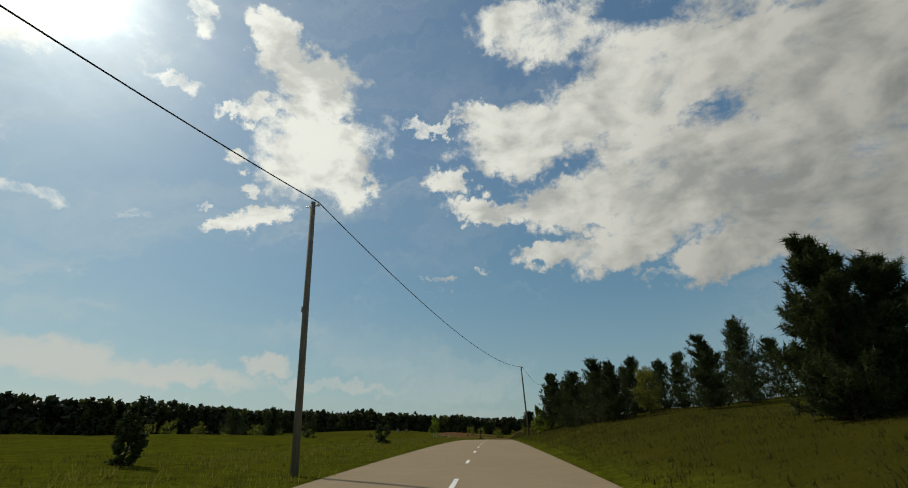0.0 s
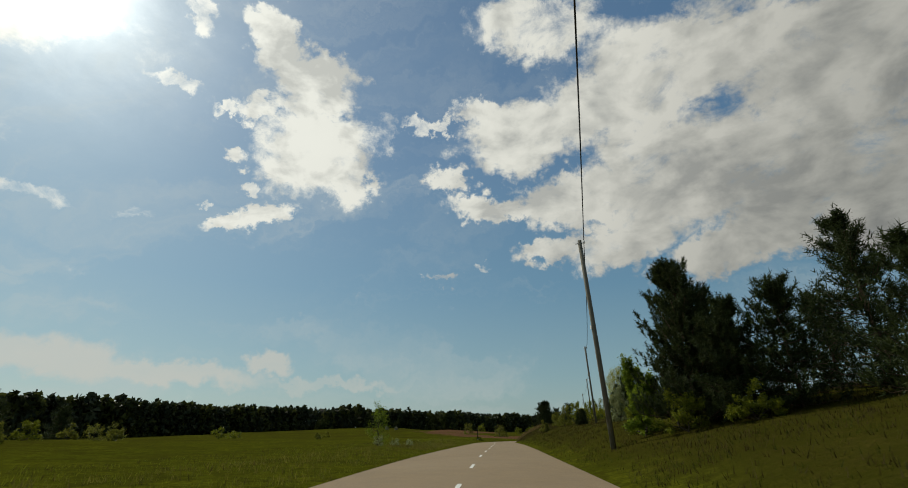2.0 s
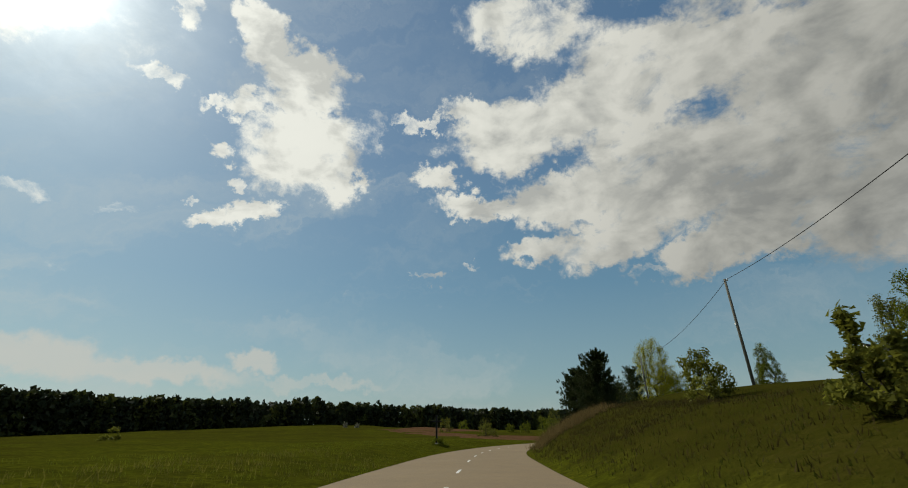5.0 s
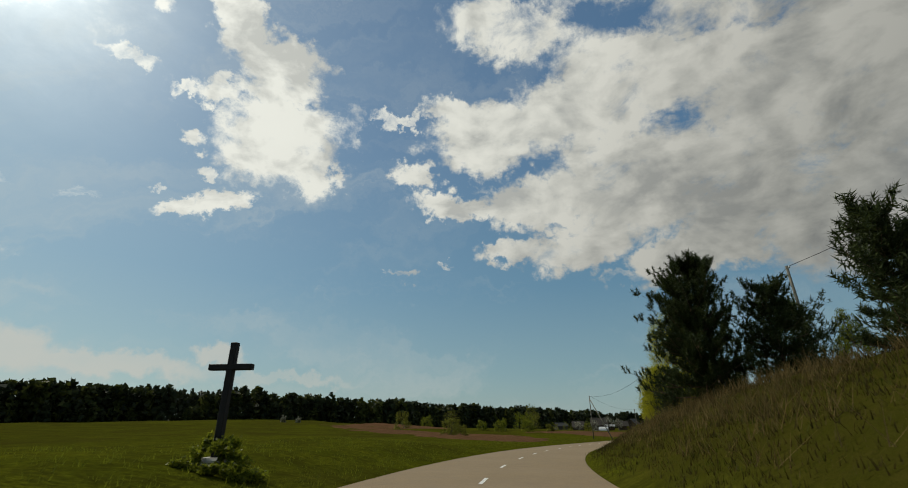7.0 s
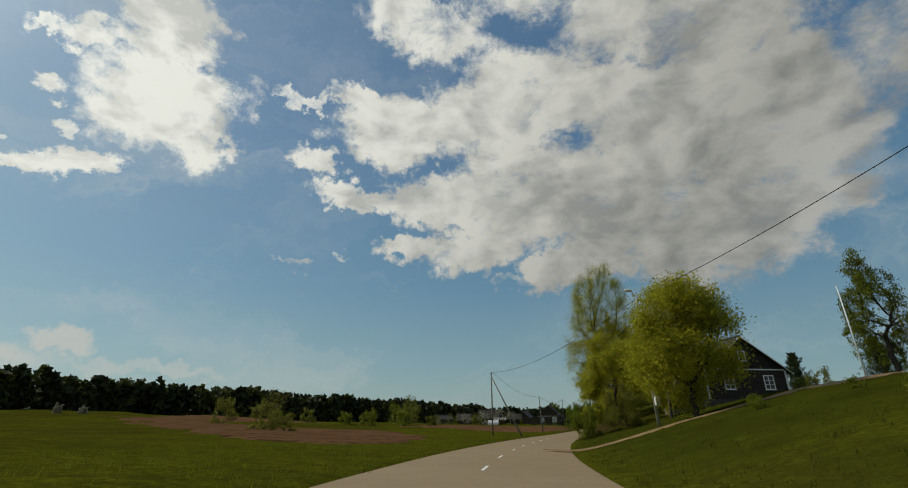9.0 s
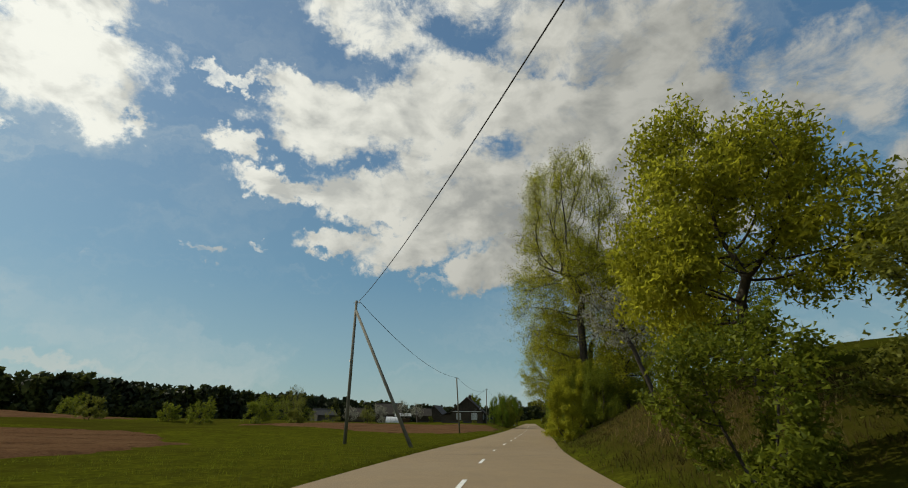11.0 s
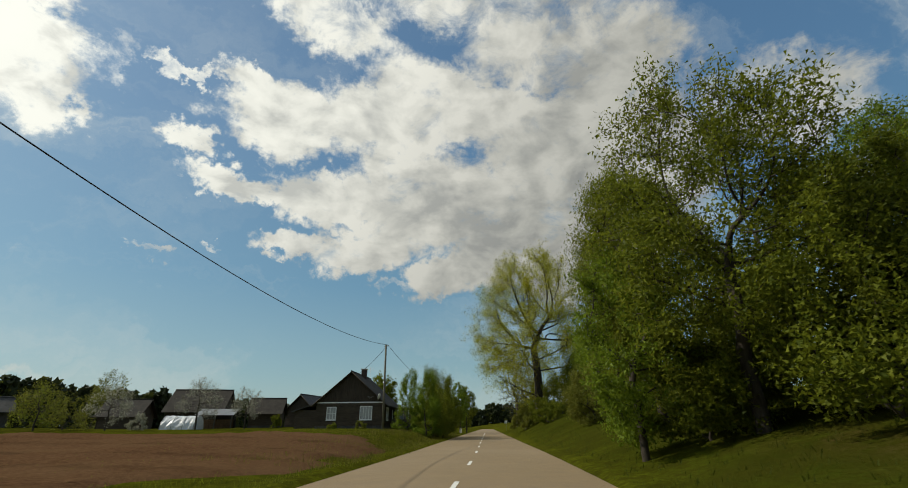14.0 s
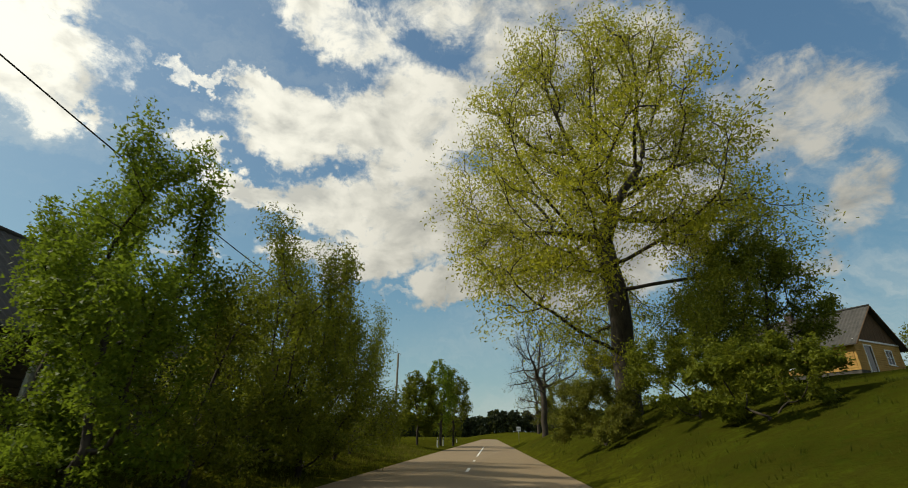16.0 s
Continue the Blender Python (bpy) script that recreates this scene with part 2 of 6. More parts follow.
class Nodes:
    """A small helper to write node materials."""

    def __init__(self, name):
        self.mat = bpy.data.materials.new(name)
        self.mat.use_nodes = True
        self.tree = self.mat.node_tree
        self.bsdf = self.tree.nodes["Principled BSDF"]
        self.out = self.tree.nodes["Material Output"]

    def add(self, kind, **values):
        n = self.tree.nodes.new(kind)
        for k, v in values.items():
            if k in n.inputs:
                n.inputs[k].default_value = v
        return n

    def link(self, a, b):
        self.tree.links.new(a, b)

    def coords(self, which="Object"):
        return self.tree.nodes.new("ShaderNodeTexCoord").outputs[which]

    def noise(self, scale, detail=4.0, rough=0.6, vector=None, stretch=None):
        n = self.add("ShaderNodeTexNoise", Scale=scale, Detail=detail, Roughness=rough)
        vector = vector or self.coords()
        if stretch:
            m = self.add("ShaderNodeMapping", Scale=stretch)
            self.link(vector, m.inputs["Vector"])
            vector = m.outputs[0]
        self.link(vector, n.inputs["Vector"])
        return n.outputs["Fac"]

    def ramp(self, fac, *stops):
        r = self.tree.nodes.new("ShaderNodeValToRGB")
        el = r.color_ramp.elements
        while len(el) < len(stops):
            el.new(0.5)
        for e, (p, c) in zip(el, stops):
            e.position = p
            e.color = (*c, 1) if len(c) == 3 else c
        self.link(fac, r.inputs[0])
        return r.outputs[0]

    def mix(self, fac, a, b, kind="MIX"):
        m = self.tree.nodes.new("ShaderNodeMix")
        m.data_type, m.blend_type = "RGBA", kind
        for sock, v in ((m.inputs[0], fac), (m.inputs[6], a), (m.inputs[7], b)):
            if isinstance(v, (int, float)):
                sock.default_value = v
            elif isinstance(v, tuple):
                sock.default_value = (*v, 1)
            else:
                self.link(v, sock)
        return m.outputs[2]

    def bump(self, height, strength=0.3, distance=0.02):
        b = self.add("ShaderNodeBump", Strength=strength, Distance=distance)
        self.link(height, b.inputs["Height"])
        self.link(b.outputs[0], self.bsdf.inputs["Normal"])

    def color(self, c):
        if isinstance(c, tuple):
            self.bsdf.inputs["Base Color"].default_value = (*c, 1)
        else:
            self.link(c, self.bsdf.inputs["Base Color"])

    def set(self, rough=0.8, metal=0.0, spec=0.3):
        self.bsdf.inputs["Roughness"].default_value = rough
        self.bsdf.inputs["Metallic"].default_value = metal
        self.bsdf.inputs["Specular IOR Level"].default_value = spec
        return self.mat


def leaf_material(name, dark, light, through=0.35, rough=0.55):
    """Thin leaves: each leaf has its own tint, and light comes through."""
    n = Nodes(name)
    isl = n.tree.nodes.new("ShaderNodeNewGeometry").outputs["Random Per Island"]
    big = n.noise(0.35, 2.0)
    tint = n.mix(n.ramp(big, (0.35, (0, 0, 0)), (0.65, (1, 1, 1))), n.ramp(isl, (0.0, dark), (1.0, light)),
                 n.ramp(isl, (0.0, tuple(v * 0.62 for v in dark)), (1.0, tuple(v * 0.72 for v in light))))
    n.color(tint)
    n.set(rough, 0, 0.12)
    tr = n.tree.nodes.new("ShaderNodeBsdfTranslucent")
    n.link(n.mix(0.5, tint, light), tr.inputs[0])
    mx = n.tree.nodes.new("ShaderNodeMixShader")
    mx.inputs[0].default_value = through
    n.link(n.bsdf.outputs[0], mx.inputs[1])
    n.link(tr.outputs[0], mx.inputs[2])
    n.link(mx.outputs[0], n.out.inputs[0])
    return n.mat


def bark_material(name, a, b):
    n = Nodes(name)
    f = n.noise(6, 6, 0.7, stretch=(1, 1, 0.25))
    n.color(n.ramp(f, (0.3, a), (0.7, b)))
    n.bump(f, 0.6, 0.03)
    return n.set(0.9, 0, 0.2)


def ground_material():
    n = Nodes("meadow")
    big, mid, fine = n.noise(0.035, 4, 0.6), n.noise(0.35, 5, 0.65), n.noise(5, 5, 0.75)
    patch = n.noise(0.14, 6, 0.7)
    straw = n.add("ShaderNodeAttribute")
    straw.attribute_name = "straw"
    green = n.ramp(mid, (0.3, (0.073, 0.086, 0.006)), (0.7, (0.139, 0.143, 0.010)))
    # dry tone set dark: on the right bank it also holds lens vignetting
    dry = n.ramp(mid, (0.3, (0.028, 0.023, 0.005)), (0.7, (0.062, 0.047, 0.012)))
    where = n.add("ShaderNodeMath")
    where.operation = "MULTIPLY_ADD"
    n.link(straw.outputs["Fac"], where.inputs[0])
    where.inputs[1].default_value = 0.5
    n.link(n.mix(0.5, big, patch), where.inputs[2])
    # right-hand green: lawn's deeper tone, with lens edge darkening put into the colour
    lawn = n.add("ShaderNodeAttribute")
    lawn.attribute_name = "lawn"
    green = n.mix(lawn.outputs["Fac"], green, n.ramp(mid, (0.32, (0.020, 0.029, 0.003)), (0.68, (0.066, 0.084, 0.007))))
    c = n.mix(n.ramp(where.outputs[0], (0.50, (0, 0, 0)), (0.70, (0.85, 0.85, 0.85))), green, dry)
    earth = n.add("ShaderNodeAttribute")
    earth.attribute_name = "earth"
    bare = n.add("ShaderNodeMath")
    bare.operation = "MULTIPLY"
    n.link(earth.outputs["Fac"], bare.inputs[0])
    n.link(n.ramp(n.noise(0.9, 6, 0.7), (0.42, (0, 0, 0)), (0.58, (1, 1, 1))), bare.inputs[1])
    c = n.mix(bare.outputs[0], c, n.ramp(fine, (0.3, (0.045, 0.024, 0.010)), (0.7, (0.13, 0.075, 0.034))))
    c = n.mix(n.ramp(n.noise(1.3, 5, 0.75), (0.40, (0.75, 0.75, 0.75)), (0.56, (0, 0, 0))), c, (0.040, 0.040, 0.006))
    c = n.mix(n.ramp(fine, (0.35, (0.9, 0.9, 0.9)), (0.7, (0, 0, 0))), c, (0.036, 0.036, 0.004))
    n.color(c)
    n.bump(fine, 0.8, 0.10)
    return n.set(1.0, 0, 0.0)


def asphalt_material():
    n = Nodes("asphalt")
    fine, mid, big = n.noise(90, 3, 0.8), n.noise(1.2, 5, 0.65), n.noise(0.12, 4, 0.6)
    c = n.ramp(fine, (0.25, (0.172, 0.122, 0.068)), (0.75, (0.335, 0.243, 0.138)))
    c = n.mix(n.ramp(mid, (0.35, (0.4, 0.4, 0.4)), (0.65, (0, 0, 0))), c, (0.185, 0.14, 0.09))
    c = n.mix(n.ramp(big, (0.45, (0, 0, 0)), (0.7, (0.4, 0.4, 0.4))), c, (0.30, 0.225, 0.14))
    n.color(c)
    n.bump(fine, 0.35, 0.006)
    return n.set(0.9, 0, 0.2)


def wood_material(name, a, b, scale=3.0, rough=0.85, stretch=(1, 1, 0.12)):
    n = Nodes(name)
    grain, patch = n.noise(scale * 4, 6, 0.7, stretch=stretch), n.noise(0.8, 4, 0.6)
    c = n.ramp(grain, (0.3, a), (0.7, b))
    c = n.mix(n.ramp(patch, (0.4, (0, 0, 0)), (0.75, (0.5, 0.5, 0.5))), c, tuple(v * 0.6 for v in a))
    rnd = n.tree.nodes.new("ShaderNodeObjectInfo").outputs["Random"]
    c = n.mix(n.ramp(rnd, (0, (0, 0, 0)), (1, (0.25, 0.25, 0.25))), c, b)
    n.color(c)
    n.bump(grain, 0.4, 0.01)
    return n.set(rough, 0, 0.25)


def plain_material(name, c, rough=0.7, metal=0.0, vary=0.25, scale=4.0, bump=0.15):
    n = Nodes(name)
    f, g = n.noise(scale, 5, 0.65), n.noise(scale * 9, 4, 0.7)
    col = n.ramp(f, (0.3, tuple(v * (1 - vary) for v in c)), (0.7, tuple(min(1, v * (1 + vary * 0.6)) for v in c)))
    col = n.mix(n.ramp(g, (0.55, (0, 0, 0)), (0.8, (vary, vary, vary))), col, tuple(v * 0.55 for v in c))
    n.color(col)
    n.bump(g, bump, 0.01)
    return n.set(rough, metal, 0.3)


def soil_material():
    n = Nodes("ploughed_soil")
    a, b = n.noise(0.25, 4, 0.6), n.noise(6, 5, 0.75)
    c = n.ramp(b, (0.3, (0.065, 0.034, 0.017)), (0.72, (0.15, 0.082, 0.042)))
    c = n.mix(n.ramp(a, (0.45, (0, 0, 0)), (0.75, (0.5, 0.5, 0.5))), c, (0.15, 0.09, 0.045))
    n.color(c)
    n.bump(b, 0.9, 0.08)
    return n.set(1.0, 0, 0.0)


M = {
    "meadow": ground_material(), "asphalt": asphalt_material(), "soil": soil_material(),
    "paint": plain_material("road_paint", (0.75, 0.73, 0.68), 0.7, vary=0.35, scale=9),
    "pine": leaf_material("pine_needles", (0.016, 0.026, 0.009), (0.072, 0.092, 0.026), 0.22),
    "forest": leaf_material("forest_needles", (0.016, 0.024, 0.010), (0.055, 0.066, 0.026), 0.15),
    "forest_leaf": leaf_material("forest_leaves", (0.03, 0.042, 0.010), (0.10, 0.11, 0.026), 0.3),
    "spring": leaf_material("spring_leaves", (0.155, 0.165, 0.010), (0.48, 0.46, 0.036), 0.68),
    "green": leaf_material("green_leaves", (0.07, 0.095, 0.008), (0.23, 0.25, 0.022), 0.5),
    "fresh": leaf_material("fresh_leaves", (0.09, 0.14, 0.010), (0.23, 0.30, 0.025), 0.5),
    "dull": leaf_material("dull_leaves", (0.085, 0.095, 0.013), (0.24, 0.24, 0.036), 0.5),
    "blossom": leaf_material("blossom", (0.10, 0.12, 0.03), (0.55, 0.52, 0.42), 0.3),
    "bloom": leaf_material("leaves_with_blossom", (0.08, 0.12, 0.012), (0.42, 0.44, 0.22), 0.4),
    "bark": bark_material("bark", (0.024, 0.019, 0.014), (0.085, 0.07, 0.052)),
    "pinebark": bark_material("pine_bark", (0.05, 0.035, 0.025), (0.17, 0.11, 0.07)),
    "pole": wood_material("weathered_pole", (0.10, 0.095, 0.075), (0.24, 0.22, 0.17)),
    "concrete": plain_material("concrete_pole", (0.42, 0.40, 0.35), 0.85),
    "steel": plain_material("grey_steel", (0.35, 0.35, 0.35), 0.4, 0.8),
    "cable": plain_material("black_cable", (0.02, 0.02, 0.02), 0.6),
    "darkwood": wood_material("dark_stained_wood", (0.018, 0.015, 0.012), (0.06, 0.05, 0.04), stretch=(0.12, 0.12, 1)),
    "darkwood_v": wood_material("dark_boards", (0.015, 0.013, 0.011), (0.05, 0.043, 0.036)),
    "logwood": wood_material("weathered_dark_logs", (0.034, 0.025, 0.017), (0.098, 0.074, 0.050), stretch=(0.12, 0.12, 1)),
    "logwood_v": wood_material("weathered_gable_boards", (0.030, 0.023, 0.016), (0.085, 0.064, 0.044)),
    "plinth": plain_material("dark_field_stone", (0.085, 0.078, 0.068), 0.95, vary=0.4, scale=3),
    "greywood": wood_material("grey_boards", (0.055, 0.048, 0.038), (0.13, 0.115, 0.09)),
    "ochre": wood_material("ochre_boards", (0.36, 0.20, 0.05), (0.55, 0.33, 0.10)),
    "brownwood": wood_material("brown_boards", (0.085, 0.052, 0.028), (0.17, 0.10, 0.052)),
    "slate": plain_material("fibre_cement_slate", (0.075, 0.07, 0.063), 0.9, vary=0.35, scale=2.5),
    "darkroof": plain_material("dark_roof_sheet", (0.05, 0.05, 0.055), 0.5, vary=0.3, scale=2.0),
    "oldroof": plain_material("mossy_roof_sheet", (0.045, 0.038, 0.03), 0.95, vary=0.4, scale=1.5),
    "white": plain_material("white_paint", (0.78, 0.77, 0.74), 0.5, vary=0.1),
    "brick": plain_material("sooty_brick", (0.07, 0.05, 0.042), 0.9),
    "crossmetal": plain_material("dark_tarred_wood", (0.015, 0.014, 0.013), 0.7),
    "sand": plain_material("sandy_track", (0.21, 0.135, 0.062), 0.95, vary=0.3, scale=1.5, bump=0.6),
    "drygrass": leaf_material("dry_grass", (0.03, 0.025, 0.006), (0.095, 0.070, 0.02), 0.3, 0.8),
    "grass": leaf_material("grass_blades", (0.075, 0.092, 0.008), (0.17, 0.185, 0.016), 0.55, 0.7),
    # lawn green made darker, lens falloff included in the colour
    "dim_lawnblade": leaf_material("dim_lawn_blades", (0.028, 0.042, 0.004), (0.075, 0.092, 0.009), 0.45, 0.7),
    "weed": leaf_material("weed_blades", (0.075, 0.075, 0.012), (0.19, 0.17, 0.032), 0.55, 0.8),
    "straw": leaf_material("straw_stalks", (0.10, 0.072, 0.024), (0.24, 0.17, 0.065), 0.4, 0.8),
    "tin": plain_material("pale_tin", (0.55, 0.56, 0.56), 0.35, 0.6, vary=0.25, scale=3),
    "curtain": plain_material("curtained_glass", (0.42, 0.42, 0.40), 0.08, vary=0.3, scale=6, bump=0.0),
    "film": plain_material("milky_foil", (0.7, 0.7, 0.7), 0.35, vary=0.2),
}


def glass_material():
    n = Nodes("window_glass")
    n.color((0.02, 0.025, 0.03))
    n.bump(n.noise(2.0, 2), 0.05, 0.01)
    return n.set(0.06, 0, 0.6)


M["glass"] = glass_material()
ROAD = [(-8.1, -89.3, -1.16), (-4.7, -44.6, -0.58), (-1.3, 0.1, 0.0), (0.3, 22.5, 0.25), (2.0, 45.0, 0.37), (3.8, 67.5, 0.33), (5.9, 89.6, 0.11), (7.9, 111.3, -0.2), (9.6, 132.6, -0.56), (12.1, 153.4, -0.94), (16.7, 174.0, -1.31), (23.9, 194.0, -1.64), (33.3, 213.5, -1.95), (44.6, 232.4, -2.19), (57.6, 251.0, -2.34), (71.7, 268.8, -2.41), (85.7, 286.4, -2.42), (99.5, 303.8, -2.39), (112.8, 321.1, -2.36), (139.3, 355.6, -2.29), (165.8, 390.0, -2.22), (205.6, 441.6, -2.12), (271.9, 527.7, -1.95)]


def spline(points, step):
    """Catmull-Rom through the points, sampled about every step metres."""
    p = np.array(points, float)
    p = np.vstack([2 * p[0] - p[1], p, 2 * p[-1] - p[-2]])
    out = []
    for i in range(1, len(p) - 2):
        n = max(1, int(np.linalg.norm(p[i + 1] - p[i]) / step))
        u = (np.arange(n) / n)[:, None]
        out.append(0.5 * (2 * p[i] + (p[i + 1] - p[i - 1]) * u + (2 * p[i - 1] - 5 * p[i] + 4 * p[i + 1] - p[i + 2]) * u ** 2
                          + (3 * p[i] - p[i - 1] - 3 * p[i + 1] + p[i + 2]) * u ** 3))
    out.append(p[-2:-1])
    return np.vstack(out)


AXIS = spline(ROAD, 1.0)
_step = np.hypot(*np.diff(AXIS[:, :2], axis=0).T)
AXIS_S = np.concatenate([[0], np.cumsum(_step)])
AXIS_S -= AXIS_S[np.argmin(np.hypot(AXIS[:, 0], AXIS[:, 1]))]      # s = 0 beside the start of the drive
_tan = np.gradient(AXIS[:, :2], axis=0)
_tan /= np.linalg.norm(_tan, axis=1)[:, None]
RIGHT = np.stack([_tan[:, 1], -_tan[:, 0]], 1)


def road_coords(xy):
    """s along the road, d to its right, and the road's height there."""
    xy = np.asarray(xy, float).reshape(-1, 2)
    s, d, z = np.empty(len(xy)), np.empty(len(xy)), np.empty(len(xy))
    for a in range(0, len(xy), 2000):
        q = xy[a:a + 2000]
        i = ((q[:, None, :] - AXIS[None, :, :2]) ** 2).sum(2).argmin(1)
        off = q - AXIS[i, :2]
        d[a:a + 2000] = (off * RIGHT[i]).sum(1)
        far = np.hypot(off[:, 0], off[:, 1])
        d[a:a + 2000] = np.where(np.abs(d[a:a + 2000]) < 0.7 * far, np.sign(d[a:a + 2000] + 1e-9) * far, d[a:a + 2000])
        s[a:a + 2000], z[a:a + 2000] = AXIS_S[i], AXIS[i, 2]
    return s, d, z


def at_road(s, d):
    """World x, y of a place beside the road."""
    i = np.clip(np.searchsorted(AXIS_S, s), 0, len(AXIS_S) - 1)
    return AXIS[i, 0] + RIGHT[i, 0] * d, AXIS[i, 1] + RIGHT[i, 1] * d


# height above the road at distances to its right, and to its left, along the road
RIGHT_D = np.array([0, 4.2, 5.0, 6.6, 10, 16, 30, 60, 140, 400])
RIGHT_H = {-60: (0, -.05, 0, .3, .9, 1.7, 3.2, 5.5, 7, 6), 60: (0, -.05, .1, .6, 1.4, 2.4, 4.0, 6, 7, 6),
           130: (0, -.05, .2, 1.0, 2.2, 3.3, 4.6, 6, 7, 6), 150: (0, -.05, .35, 1.5, 3.0, 4.0, 5.0, 6, 7, 6),
           185: (0, -.05, .3, 1.3, 2.9, 3.8, 4.6, 6, 7, 6), 205: (0, -.05, .05, .5, 1.6, 3.0, 5.0, 7, 8, 6),
           246: (0, -.05, .05, .4, 1.3, 2.9, 4.7, 6.5, 7, 6), 262: (0, -.05, .2, 1.2, 3.2, 4.4, 5, 5.5, 6, 6),
           284: (0, -.05, .1, .6, 2.2, 3.4, 4.4, 5, 6, 6), 300: (0, -.05, .0, .25, .9, 1.8, 3.2, 4.5, 6, 6),
           340: (0, -.05, .1, .7, 1.8, 2.8, 4.0, 5, 6, 6), 385: (0, -.05, .3, 1.2, 2.9, 4.2, 5.4, 6, 7, 6), 500: (0, -.05, .1, .4, .8, 1.2, 2, 3, 5, 6)}
LEFT_D = np.array([0, 3.4, 4.6, 7, 12, 25, 60, 150, 400])
LEFT_H = {-60: (0, -.05, -.1, 0, .15, .4, 1.0, 3.2, 8), 110: (0, -.05, -.05, .15, .35, .5, .8, 1.8, 5.5),
          150: (0, -.05, .15, .7, .95, 1.0, .9, .8, 2.5), 185: (0, -.05, .15, .65, .8, .75, .6, .7, 2.5),
          230: (0, -.05, -.1, 0, .05, .1, .4, 1.0, 4), 310: (0, -.05, -.1, -.15, -.2, -.1, .2, 1.9, 7),
          330: (0, -.05, -.2, .1, .4, .4, .4, 2.5, 10), 345: (0, -.05, -.1, .8, 1.1, 1.1, 1.0, 1.5, 6),
          400: (0, -.05, .1, .7, .9, .9, .8, .8, 3), 600: (0, -.05, 0, .2, .3, .4, .5, .5, 2)}


def profile(s, d, dist, table):
    keys = sorted(table)
    rows = np.array([table[k] for k in keys], float)
    cols = np.stack([np.interp(s, keys, rows[:, j]) for j in range(len(dist))], 1)
    j = np.clip(np.searchsorted(dist, d) - 1, 0, len(dist) - 2)
    k = np.arange(len(d))
    u = np.clip((d - dist[j]) / (dist[j + 1] - dist[j]), 0, 1)
    return cols[k, j] * (1 - u) + cols[k, j + 1] * u


def terrain(xy):
    xy = np.asarray(xy, float).reshape(-1, 2)
    s, d, z = road_coords(xy)
    h = np.where(d >= 0, profile(s, np.abs(d), RIGHT_D, RIGHT_H), profile(s, np.abs(d), LEFT_D, LEFT_H))
    x, y = xy[:, 0], xy[:, 1]
    out = z + h
    wave = np.clip((np.abs(d) - 5) / 15, 0, 1)
    out += wave * (0.22 * np.sin(x * .13 + 1.3 * np.sin(y * .07)) + 0.18 * np.sin(y * .17 + x * .05) + 0.05 * np.sin(x * .9 + y * .7))
    out += 3.0 * np.exp(-((x + 75) ** 2 + (y - 395) ** 2) / (2 * 75.0 ** 2))
    out += 2.2 * np.exp(-((x - 124) ** 2 + (y - 280) ** 2) / (2 * 9.0 ** 2))
    return out


def floor_z(x, y):
    return float(terrain([(x, y)])[0])


def flat_mesh(name, verts, faces, material, smooth=True):
    me = bpy.data.meshes.new(name)
    me.from_pydata([tuple(v) for v in verts], [], [tuple(f) for f in faces])
    if smooth:
        me.polygons.foreach_set("use_smooth", [True] * len(me.polygons))
    if material:
        me.materials.append(material)
    return new(name, me)


